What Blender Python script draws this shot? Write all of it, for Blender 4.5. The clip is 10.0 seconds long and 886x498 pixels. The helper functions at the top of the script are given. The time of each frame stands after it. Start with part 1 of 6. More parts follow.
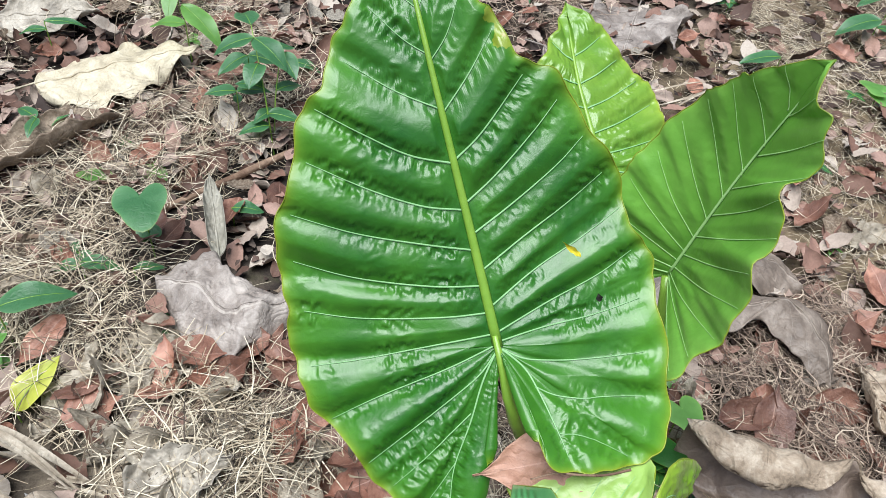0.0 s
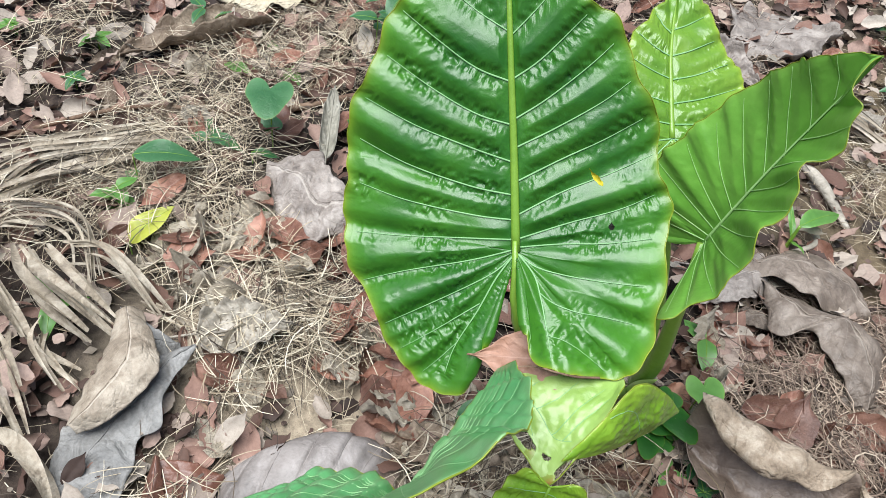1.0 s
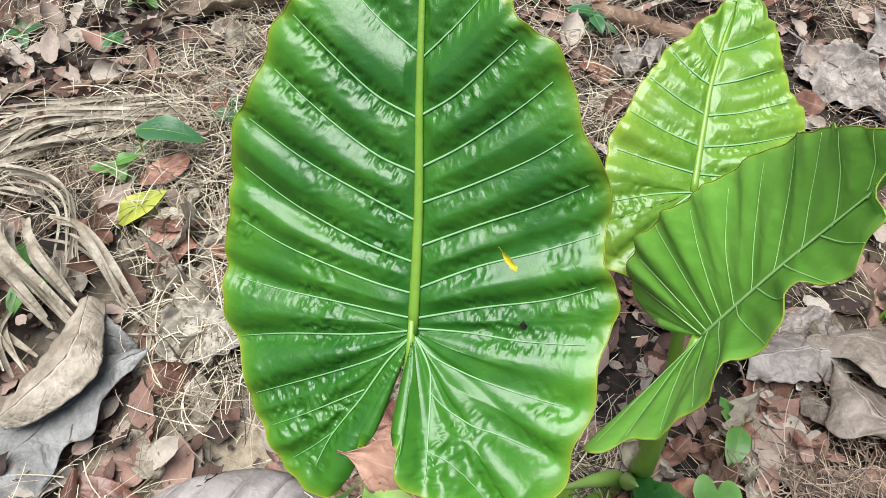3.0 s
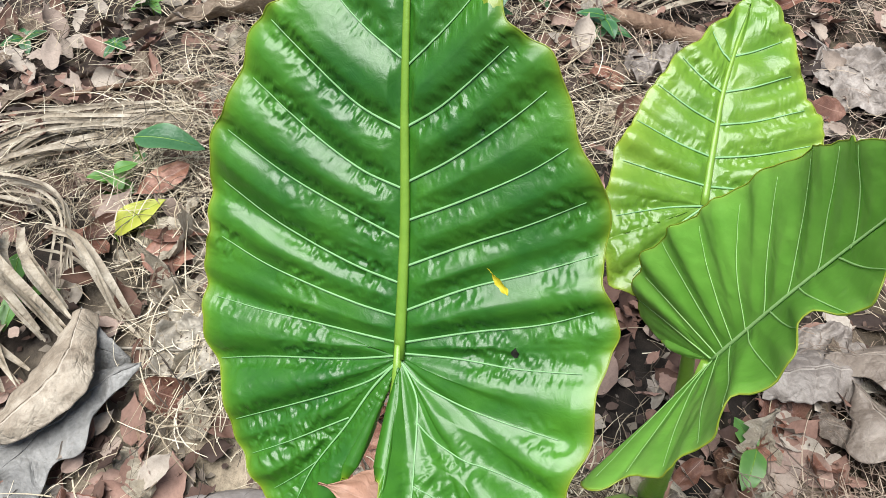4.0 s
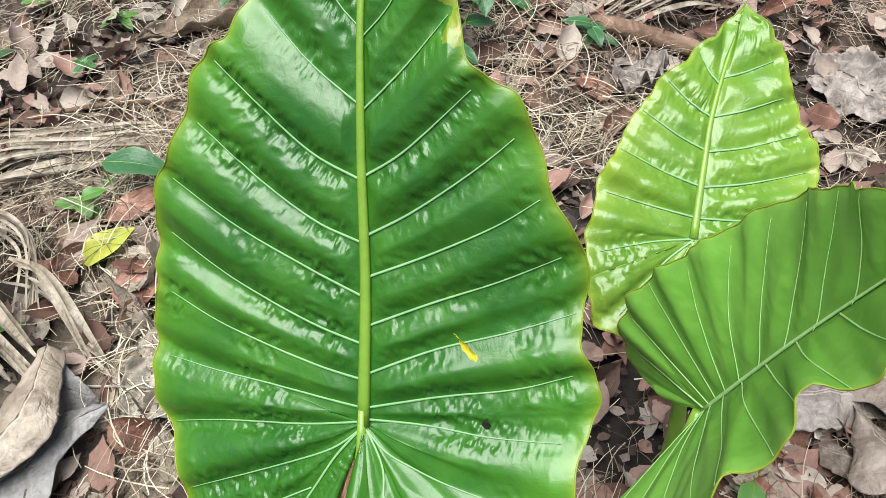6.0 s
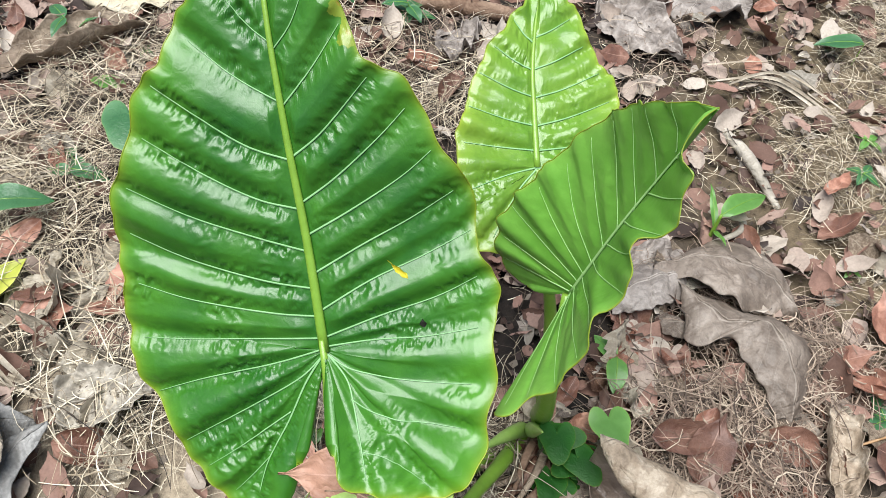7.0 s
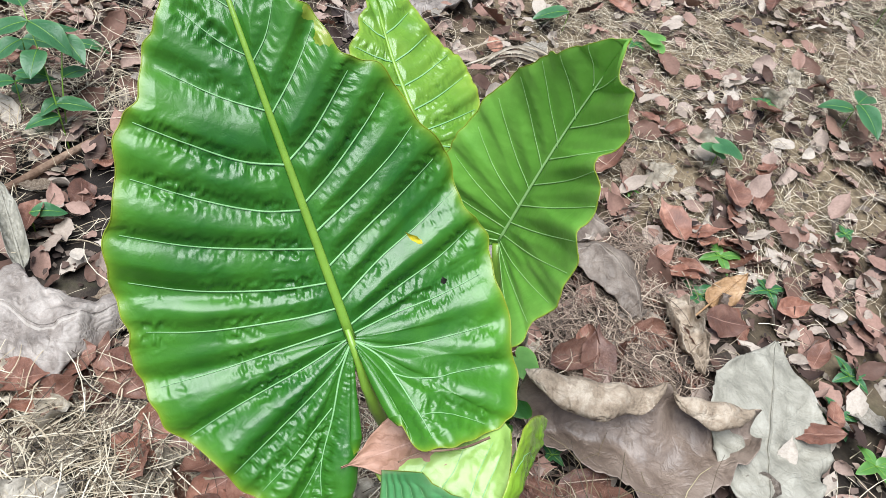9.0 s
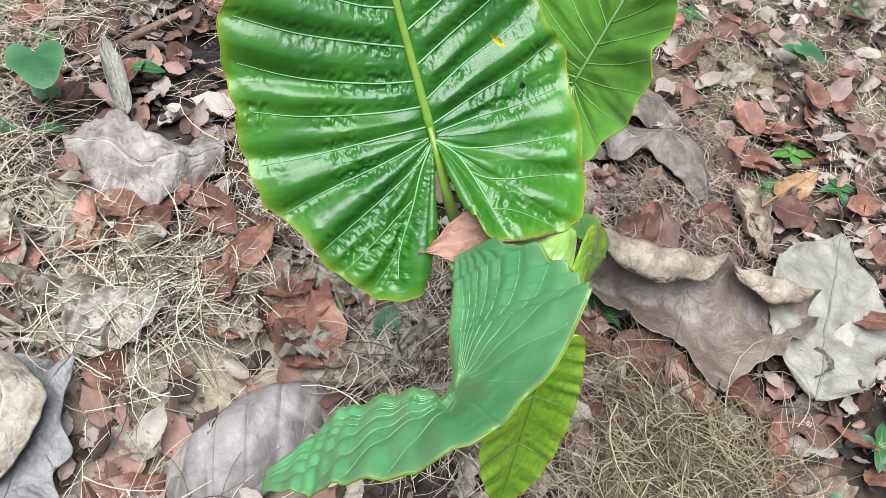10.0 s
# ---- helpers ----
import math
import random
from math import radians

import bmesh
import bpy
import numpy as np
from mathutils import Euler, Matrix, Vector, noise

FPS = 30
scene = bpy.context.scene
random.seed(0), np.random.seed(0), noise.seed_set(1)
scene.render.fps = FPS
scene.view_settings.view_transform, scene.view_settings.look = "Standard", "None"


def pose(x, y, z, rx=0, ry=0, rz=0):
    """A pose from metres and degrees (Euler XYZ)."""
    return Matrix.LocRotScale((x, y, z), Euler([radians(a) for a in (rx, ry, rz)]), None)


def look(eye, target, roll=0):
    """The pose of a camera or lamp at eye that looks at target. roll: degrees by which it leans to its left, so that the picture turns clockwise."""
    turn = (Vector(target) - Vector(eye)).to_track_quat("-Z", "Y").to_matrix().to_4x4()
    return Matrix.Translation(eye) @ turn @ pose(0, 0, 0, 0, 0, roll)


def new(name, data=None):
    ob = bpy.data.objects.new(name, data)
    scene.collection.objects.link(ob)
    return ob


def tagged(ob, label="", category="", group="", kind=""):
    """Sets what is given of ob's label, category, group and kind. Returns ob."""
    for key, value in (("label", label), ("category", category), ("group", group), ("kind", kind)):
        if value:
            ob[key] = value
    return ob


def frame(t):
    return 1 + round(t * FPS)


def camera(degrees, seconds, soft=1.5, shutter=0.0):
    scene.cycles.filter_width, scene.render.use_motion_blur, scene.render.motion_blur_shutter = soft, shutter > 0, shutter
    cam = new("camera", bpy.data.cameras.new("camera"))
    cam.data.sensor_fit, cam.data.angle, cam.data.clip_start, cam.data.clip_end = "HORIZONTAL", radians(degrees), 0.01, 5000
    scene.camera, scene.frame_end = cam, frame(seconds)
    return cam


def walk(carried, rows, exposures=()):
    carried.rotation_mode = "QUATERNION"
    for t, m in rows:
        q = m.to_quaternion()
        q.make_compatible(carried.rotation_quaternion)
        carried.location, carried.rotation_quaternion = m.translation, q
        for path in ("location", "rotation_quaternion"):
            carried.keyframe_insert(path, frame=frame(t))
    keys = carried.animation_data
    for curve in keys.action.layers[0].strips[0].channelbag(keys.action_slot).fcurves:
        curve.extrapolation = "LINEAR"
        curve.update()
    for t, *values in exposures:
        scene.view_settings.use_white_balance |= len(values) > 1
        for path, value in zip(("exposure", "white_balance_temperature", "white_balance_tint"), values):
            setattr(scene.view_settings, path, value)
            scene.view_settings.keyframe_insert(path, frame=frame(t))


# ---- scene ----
cam = camera(59.4, 10.0, 0.75)

PATH = [
    (0, (0.032, -0.432, 1.054), (-0.26, 0.931, -0.38), 6.6),
    (0.5, (0.097, -0.492, 1.09), (-0.287, 0.804, -0.385), 8.4),
    (0.8, (0.127, -0.505, 1.082), (-0.375, 0.718, -0.418), 9.4),
    (1, (0.158, -0.514, 1.083), (-0.4, 0.685, -0.416), 10.4),
    (1.5, (0.202, -0.489, 1.085), (-0.458, 0.632, -0.434), 10.2),
    (2, (0.234, -0.395, 1.072), (-0.418, 0.688, -0.479), 7.5),
    (2.5, (0.237, -0.287, 1.047), (-0.453, 0.696, -0.552), 7.6),
    (3, (0.222, -0.235, 1.03), (-0.566, 0.693, -0.557), 5.6),
    (3.2, (0.219, -0.229, 1.031), (-0.588, 0.71, -0.54), 5.0),
    (4.3, (0.21, -0.178, 0.998), (-0.619, 0.715, -0.588), 3.9),
    (4.5, (0.203, -0.166, 0.995), (-0.626, 0.73, -0.589), 3.4),
    (5, (0.186, -0.148, 0.993), (-0.67, 0.752, -0.574), 2.8),
    (5.2, (0.18, -0.149, 0.991), (-0.672, 0.753, -0.577), 3.6),
    (6.3, (0.192, -0.135, 1.002), (-0.589, 0.79, -0.591), 2.9),
    (6.5, (0.199, -0.171, 1.029), (-0.509, 0.822, -0.556), 5.0),
    (6.8, (0.226, -0.242, 1.047), (-0.341, 0.852, -0.528), 7.4),
    (7, (0.213, -0.267, 1.099), (-0.26, 0.843, -0.496), 7.2),
    (7.5, (0.186, -0.292, 1.037), (0.014, 0.91, -0.552), 6.2),
    (8, (0.121, -0.353, 1.042), (0.08, 0.884, -0.53), 7.1),
    (8.5, (0.05, -0.407, 1.059), (-0.013, 0.858, -0.489), 8.9),
    (8.8, (0.028, -0.407, 1.085), (0.1, 0.945, -0.387), 11.4),
    (9, (0.002, -0.419, 1.082), (0.193, 0.941, -0.372), 14.8),
    (9.2, (-0.026, -0.451, 1.069), (0.065, 0.89, -0.413), 12.6),
    (9.5, (-0.038, -0.501, 1.037), (0.021, 0.791, -0.489), 16.0),
    (10, (0.011, -0.563, 1.032), (0.067, 0.684, -0.531), 14.0),
]
walk(cam, [(t, look(eye, target, roll)) for t, eye, target, roll in PATH], [(0.0, 0.56, 5850.0, 9.0), (1.0, 0.56, 5900.0, 9.0), (2.5, 0.60, 6000.0, 9.0), (5.0, 0.60, 6150.0, 9.0), (6.5, 0.66, 6150.0, 9.0), (7.5, 0.64, 5900.0, 9.0), (10.0, 0.60, 5800.0, 9.0)])
SKY, SUN = 0.062, 4.5

# ---- world and light: a bright overcast sky ----
world = bpy.data.worlds.new("overcast_sky")
scene.world = world
world.use_nodes = True
wn = world.node_tree
wn.nodes.clear()
sky = wn.nodes.new("ShaderNodeTexSky")
sky.sky_type = "NISHITA"
sky.sun_disc = False
sky.sun_elevation = radians(76)
sky.sun_rotation = radians(209)
sky.air_density, sky.dust_density, sky.ozone_density = 1.0, 4.0, 1.0
bg = wn.nodes.new("ShaderNodeBackground")
bg.inputs["Strength"].default_value = SKY
wo = wn.nodes.new("ShaderNodeOutputWorld")
wn.links.new(sky.outputs[0], bg.inputs["Color"])
wn.links.new(bg.outputs[0], wo.inputs["Surface"])

sun = new("sun", bpy.data.lights.new("sun", "SUN"))
sun.data.energy, sun.data.angle, sun.data.color = SUN, radians(54), (1.0, 0.97, 0.92)
sun.matrix_world = look((-0.5, -0.9, 4.2), (0, 0, 0))


# ---- materials ----
def mix_rgb(nt, kind, fac, a, b):
    n = nt.nodes.new("ShaderNodeMix")
    n.data_type, n.blend_type = "RGBA", kind
    for sock, val in ((n.inputs[0], fac), (n.inputs[6], a), (n.inputs[7], b)):
        if isinstance(val, bpy.types.NodeSocket):
            nt.links.new(val, sock)
        elif isinstance(val, tuple):
            sock.default_value = (*val, 1) if len(val) == 3 else val
        else:
            sock.default_value = val
    return n.outputs[2]


def noise_fac(nt, scale, detail=4, rough=0.6, coord=None, distort=0.0):
    n = nt.nodes.new("ShaderNodeTexNoise")
    n.inputs["Scale"].default_value, n.inputs["Detail"].default_value = scale, detail
    n.inputs["Roughness"].default_value, n.inputs["Distortion"].default_value = rough, distort
    if coord is not None:
        nt.links.new(coord, n.inputs["Vector"])
    return n.outputs["Fac"]


def ramp(nt, fac, stops):
    n = nt.nodes.new("ShaderNodeValToRGB")
    el = n.color_ramp.elements
    while len(el) < len(stops):
        el.new(0.5)
    for e, (p, c) in zip(el, stops):
        e.position, e.color = p, (*c, 1)
    nt.links.new(fac, n.inputs[0])
    return n.outputs[0]


def math_node(nt, op, a, b=0.0, clamp=False):
    n = nt.nodes.new("ShaderNodeMath")
    n.operation, n.use_clamp = op, clamp
    for sock, val in zip(n.inputs, (a, b)):
        if isinstance(val, bpy.types.NodeSocket):
            nt.links.new(val, sock)
        else:
            sock.default_value = val
    return n.outputs[0]


def bump(nt, height, dist, strength=0.6):
    n = nt.nodes.new("ShaderNodeBump")
    n.inputs["Strength"].default_value, n.inputs["Distance"].default_value = strength, dist
    nt.links.new(height, n.inputs["Height"])
    return n.outputs[0]


def start_material(name):
    m = bpy.data.materials.new(name)
    m.use_nodes = True
    nt = m.node_tree
    return m, nt, nt.nodes["Principled BSDF"], nt.nodes["Material Output"]


def thin(nt, bsdf, out, colour, amount):
    """Lets part of the light through a leaf."""
    tr = nt.nodes.new("ShaderNodeBsdfTranslucent")
    if isinstance(colour, bpy.types.NodeSocket):
        nt.links.new(colour, tr.inputs["Color"])
    else:
        tr.inputs["Color"].default_value = (*colour, 1)
    mx = nt.nodes.new("ShaderNodeMixShader")
    mx.inputs[0].default_value = amount
    nt.links.new(bsdf.outputs[0], mx.inputs[1])
    nt.links.new(tr.outputs[0], mx.inputs[2])
    nt.links.new(mx.outputs[0], out.inputs["Surface"])


def leaf_material(name, deep, light, rough=0.28, coat=0.25, glow=0.25, pale_at=0.5, spots=0.0, grain=90, bumpy=0.0006, stains=(), lip_width=70.0, wax=0.20, sheen=0.5):
    """A living leaf: deep green with lighter patches, a paler rim, a waxy skin."""
    m, nt, b, out = start_material(name)
    co = nt.nodes.new("ShaderNodeTexCoord")
    uv = nt.nodes.new("ShaderNodeSeparateXYZ")
    nt.links.new(co.outputs["UV"], uv.inputs[0])
    big = noise_fac(nt, 11, 3, 0.6, co.outputs["Object"])
    fine = noise_fac(nt, grain, 4, 0.65, co.outputs["Object"])
    rim = math_node(nt, "POWER", uv.outputs[1], 5.0)
    f = math_node(nt, "MULTIPLY_ADD", big, 1.6)
    f.node.inputs[2].default_value = pale_at - 0.95
    f = math_node(nt, "ADD", f, math_node(nt, "MULTIPLY", rim, 0.5), clamp=True)
    col = mix_rgb(nt, "MIX", f, deep, light)
    lip = math_node(nt, "MULTIPLY", math_node(nt, "POWER", uv.outputs[1], lip_width), 0.6)
    col = mix_rgb(nt, "MIX", lip, col, (min(0.5, light[0] * 2.2 + 0.12), min(0.7, light[1] * 1.25 + 0.05), light[2]))
    col = mix_rgb(nt, "MULTIPLY", 0.35, col, ramp(nt, fine, [(0.3, (0.55, 0.6, 0.5)), (0.7, (1.0, 1.0, 1.0))]))
    if spots:
        vor = nt.nodes.new("ShaderNodeTexVoronoi")
        vor.inputs["Scale"].default_value = 34
        nt.links.new(co.outputs["Object"], vor.inputs["Vector"])
        dots = math_node(nt, "LESS_THAN", vor.outputs["Distance"], 0.10)
        some = math_node(nt, "GREATER_THAN", noise_fac(nt, 6, 2, 0.5, co.outputs["Object"]), 0.62 - spots)
        col = mix_rgb(nt, "MIX", math_node(nt, "MULTIPLY", math_node(nt, "MULTIPLY", dots, some), 0.7), col, (0.36, 0.22, 0.04))
    for x, y, z, size in stains:
        d = nt.nodes.new("ShaderNodeVectorMath")
        d.operation = "DISTANCE"
        nt.links.new(co.outputs["Object"], d.inputs[0])
        d.inputs[1].default_value = (x, y, z)
        near = math_node(nt, "ADD", d.outputs["Value"], math_node(nt, "MULTIPLY", noise_fac(nt, 60, 3, 0.6, co.outputs["Object"]), size * 1.1))
        rot = ramp(nt, math_node(nt, "DIVIDE", near, size), [(0.45, (0.16, 0.055, 0.02)), (0.62, (0.38, 0.17, 0.035)), (0.80, (0.24, 0.30, 0.03))])
        keep = math_node(nt, "LESS_THAN", near, size)
        col = mix_rgb(nt, "MIX", math_node(nt, "MULTIPLY", keep, 0.85), col, rot)
    nt.links.new(col, b.inputs["Base Color"])
    rg = math_node(nt, "MULTIPLY_ADD", noise_fac(nt, 25, 3, 0.6, co.outputs["Object"]), 0.22)
    rg.node.inputs[2].default_value = rough - 0.11
    nt.links.new(rg, b.inputs["Roughness"])
    b.inputs["Coat Weight"].default_value, b.inputs["Coat Roughness"].default_value = coat, wax
    b.inputs["Specular IOR Level"].default_value = sheen
    wrinkles = noise_fac(nt, 105, 3, 0.55, co.outputs["Object"], 0.9)
    nt.links.new(bump(nt, wrinkles, bumpy, 0.7), b.inputs["Normal"])
    thin(nt, b, out, mix_rgb(nt, "MIX", 0.5, col, (0.25, 0.5, 0.04)), glow)
    return m


def dead_material(name, dark, light, vein=None, rough=0.7, wet=0.0, lines=38, vary=0.35, grain=0.5, relief=0.0014, spotty=0.45, patch=16, depth=8):
    """A dry leaf: mottled, with fine fibres along it and side veins; each one a little different."""
    m, nt, b, out = start_material(name)
    co = nt.nodes.new("ShaderNodeTexCoord")
    oi = nt.nodes.new("ShaderNodeObjectInfo")
    mp = nt.nodes.new("ShaderNodeVectorMath")
    mp.operation = "ADD"
    nt.links.new(co.outputs["Object"], mp.inputs[0])
    sh = nt.nodes.new("ShaderNodeVectorMath")
    sh.operation = "SCALE"
    sh.inputs[0].default_value = (7.0, 3.0, 5.0)
    nt.links.new(oi.outputs["Random"], sh.inputs["Scale"])
    nt.links.new(sh.outputs[0], mp.inputs[1])
    p = mp.outputs[0]
    col = ramp(nt, noise_fac(nt, patch, depth, 0.65, p, 0.6), [(0.30, tuple(c * 0.65 for c in dark)), (0.46, dark), (0.70, light)])
    fine = noise_fac(nt, 240, 3, 0.7, p)
    col = mix_rgb(nt, "MULTIPLY", grain, col, ramp(nt, fine, [(0.3, (0.62, 0.6, 0.58)), (0.65, (1.0, 1.0, 1.0))]))
    spots = ramp(nt, noise_fac(nt, 75, 2, 0.5, p), [(0.62, (1, 1, 1)), (0.72, (0.45, 0.4, 0.36))])
    col = mix_rgb(nt, "MULTIPLY", spotty, col, spots)
    hs = nt.nodes.new("ShaderNodeHueSaturation")
    v = math_node(nt, "MULTIPLY_ADD", oi.outputs["Random"], vary)
    v.node.inputs[2].default_value = 1.0 - vary / 2
    nt.links.new(v, hs.inputs["Value"])
    nt.links.new(col, hs.inputs["Color"])
    col = hs.outputs[0]
    height = math_node(nt, "MULTIPLY", fine, 0.4)
    if vein is not None:
        uv = nt.nodes.new("ShaderNodeSeparateXYZ")
        nt.links.new(co.outputs["UV"], uv.inputs[0])
        across = math_node(nt, "ABSOLUTE", math_node(nt, "SUBTRACT", uv.outputs[1], 0.5))
        slant = math_node(nt, "SUBTRACT", uv.outputs[0], math_node(nt, "MULTIPLY", across, 0.55))
        slant = math_node(nt, "ADD", slant, math_node(nt, "MULTIPLY", noise_fac(nt, 9, 2, 0.5, p), 0.16))
        wave = math_node(nt, "ABSOLUTE", math_node(nt, "SINE", math_node(nt, "MULTIPLY", slant, lines)))
        side = math_node(nt, "LESS_THAN", wave, 0.05)
        mid = math_node(nt, "LESS_THAN", across, 0.014)
        both = math_node(nt, "MAXIMUM", side, mid)
        lined = math_node(nt, "MAXIMUM", math_node(nt, "MULTIPLY", side, 0.28), math_node(nt, "MULTIPLY", mid, 0.6))
        col = mix_rgb(nt, "MIX", lined, col, vein)
        height = math_node(nt, "ADD", math_node(nt, "MULTIPLY", fine, 0.3), both)
    nt.links.new(col, b.inputs["Base Color"])
    b.inputs["Roughness"].default_value = rough
    if wet:
        b.inputs["Coat Weight"].default_value, b.inputs["Coat Roughness"].default_value = wet, 0.35
    height = math_node(nt, "ADD", height, math_node(nt, "MULTIPLY", noise_fac(nt, 42, 5, 0.65, p, 0.8), 2.6))
    crease = math_node(nt, "ABSOLUTE", math_node(nt, "SUBTRACT", noise_fac(nt, 26, 3, 0.55, p, 0.5), 0.5))
    height = math_node(nt, "ADD", height, math_node(nt, "MULTIPLY", math_node(nt, "MINIMUM", crease, 0.10), 14.0))
    nt.links.new(bump(nt, height, relief, 0.7), b.inputs["Normal"])
    thin(nt, b, out, col, 0.10)
    return m


def fibre_material(name, stops, rough=0.75):
    """Straw, crumbs and fibres in one mesh, each strand with its own tone."""
    m, nt, b, out = start_material(name)
    geo = nt.nodes.new("ShaderNodeNewGeometry")
    co = nt.nodes.new("ShaderNodeTexCoord")
    col = ramp(nt, geo.outputs["Random Per Island"], stops)
    fine = noise_fac(nt, 190, 4, 0.7, co.outputs["Object"])
    col = mix_rgb(nt, "MULTIPLY", 0.6, col, ramp(nt, fine, [(0.3, (0.6, 0.57, 0.55)), (0.6, (1.0, 1.0, 1.0))]))
    nt.links.new(col, b.inputs["Base Color"])
    b.inputs["Roughness"].default_value = rough
    nt.links.new(bump(nt, fine, 0.001, 0.4), b.inputs["Normal"])
    return m


def soil_material():
    m, nt, b, out = start_material("soil")
    co = nt.nodes.new("ShaderNodeTexCoord")
    p = co.outputs["Object"]
    # near-black lower stops put the shade of the litter gaps into the soil colour
    clay = ramp(nt, noise_fac(nt, 5, 8, 0.65, p, 0.3), [(0.38, (0.009, 0.0065, 0.0045)), (0.54, (0.028, 0.020, 0.014)), (0.74, (0.12, 0.097, 0.075))])
    far = nt.nodes.new("ShaderNodeVectorMath")
    far.operation = "DISTANCE"
    nt.links.new(p, far.inputs[0])
    far.inputs[1].default_value = (-0.32, -0.06, 0.0)
    bare = math_node(nt, "SUBTRACT", math_node(nt, "ADD", far.outputs["Value"], math_node(nt, "MULTIPLY", noise_fac(nt, 8, 4, 0.6, p), 0.3)), 0.15)
    bare = ramp(nt, bare, [(0.18, (1, 1, 1)), (0.34, (0, 0, 0))])
    clay = mix_rgb(nt, "MIX", math_node(nt, "MULTIPLY", bare, 0.9), clay, (0.44, 0.37, 0.27))
    off = nt.nodes.new("ShaderNodeVectorMath")
    off.operation = "DISTANCE"
    nt.links.new(p, off.inputs[0])
    off.inputs[1].default_value = (1.15, 1.45, 0.0)
    dry = math_node(nt, "ADD", off.outputs["Value"], math_node(nt, "MULTIPLY", noise_fac(nt, 1.6, 6, 0.6, p), 2.0))
    dry = ramp(nt, math_node(nt, "MULTIPLY", dry, 0.4), [(0.62, (1, 1, 1)), (0.95, (0, 0, 0))])
    clay = mix_rgb(nt, "MIX", math_node(nt, "MULTIPLY", dry, 0.8), clay, (0.26, 0.20, 0.12))
    # farther out the litter lies as a mottled brown cover
    out_d = nt.nodes.new("ShaderNodeVectorMath")
    out_d.operation = "DISTANCE"
    nt.links.new(p, out_d.inputs[0])
    out_d.inputs[1].default_value = (0.05, 0.95, 0.0)
    cover = math_node(nt, "ADD", out_d.outputs["Value"], math_node(nt, "MULTIPLY", noise_fac(nt, 2.2, 5, 0.65, p), 1.2))
    cover = ramp(nt, math_node(nt, "MULTIPLY", cover, 0.25), [(0.42, (0, 0, 0)), (0.66, (1, 1, 1))])
    strewn = ramp(nt, noise_fac(nt, 17, 8, 0.72, p, 0.8), [(0.38, (0.012, 0.009, 0.006)), (0.48, (0.065, 0.04, 0.029)), (0.58, (0.14, 0.10, 0.076)), (0.70, (0.25, 0.21, 0.16))])
    clay = mix_rgb(nt, "MIX", cover, clay, strewn)
    crumbs = noise_fac(nt, 70, 6, 0.7, p)
    col = mix_rgb(nt, "MULTIPLY", 0.7, clay, ramp(nt, crumbs, [(0.35, (0.4, 0.37, 0.34)), (0.6, (1.0, 0.98, 0.95))]))
    moss = ramp(nt, noise_fac(nt, 9, 4, 0.6, p), [(0.6, (0, 0, 0)), (0.78, (1, 1, 1))])
    col = mix_rgb(nt, "MIX", math_node(nt, "MULTIPLY", moss, 0.3), col, (0.13, 0.14, 0.05))
    nt.links.new(col, b.inputs["Base Color"])
    b.inputs["Roughness"].default_value = 0.95
    h = math_node(nt, "ADD", crumbs, math_node(nt, "MULTIPLY", noise_fac(nt, 300, 3, 0.7, p), 0.4))
    nt.links.new(bump(nt, h, 0.006, 0.8), b.inputs["Normal"])
    return m


M_SOIL = soil_material()
M_BIG = leaf_material("glossy_green_blade", (0.016, 0.104, 0.009), (0.078, 0.25, 0.016), 0.37, 0.22, 0.12, 0.45, 0.0, 90, 0.0007, [(0.066, 0.262, -0.006, 0.024), (0.060, 0.284, -0.006, 0.022), (0.049, 0.305, -0.008, 0.020), (0.137, -0.074, -0.006, 0.008), (0.052, 0.285, -0.006, 0.012), (0.080, 0.245, -0.008, 0.012), (0.10, 0.128, -0.012, 0.005), (0.06, 0.18, 0.0, 0.004)], 40.0, 0.12, 0.5)
M_SIDE = leaf_material("mid_green_blade", (0.175, 0.45, 0.055), (0.29, 0.59, 0.10), 0.32, 0.32, 0.45, 0.5)
M_BACK = leaf_material("yellow_green_blade", (0.11, 0.28, 0.024), (0.28, 0.44, 0.050), 0.29, 0.34, 0.28, 0.5, 0.02, 90, 0.0009, (), 40.0, 0.14, 0.5)
M_FRONT = leaf_material("blue_green_blade", (0.165, 0.53, 0.21), (0.33, 0.70, 0.31), 0.34, 0.55, 0.40, 0.45, 0.0, 90, 0.0006, (), 25.0)
M_LOW = leaf_material("fading_yellow_blade", (0.28, 0.46, 0.085), (0.46, 0.61, 0.20), 0.38, 0.28, 0.2, 0.45, 0.04, 60, 0.0011, [(-0.028, -0.450, 0.412, 0.022), (-0.085, -0.43, 0.415, 0.012), (-0.058, -0.432, 0.414, 0.012)])
M_WEED = leaf_material("weed_leaf", (0.030, 0.115, 0.040), (0.10, 0.24, 0.10), 0.42, 0.15, 0.2, 0.45, 0.03, 60, 0.0024)
M_WEED2 = leaf_material("fresh_weed_leaf", (0.10, 0.25, 0.05), (0.20, 0.42, 0.10), 0.42, 0.1, 0.35, 0.5)
M_YELLOW = leaf_material("yellowed_leaf", (0.38, 0.42, 0.04), (0.66, 0.64, 0.12), 0.45, 0.1, 0.3, 0.5, 0.15)
M_THREAD = leaf_material("pale_vein", (0.34, 0.60, 0.20), (0.46, 0.70, 0.30), 0.4, 0.1, 0.1, 0.5)
M_HANG = leaf_material("lime_blade", (0.17, 0.38, 0.016), (0.38, 0.56, 0.05), 0.24, 0.4, 0.25, 0.5, 0.0, 90, 0.0016)
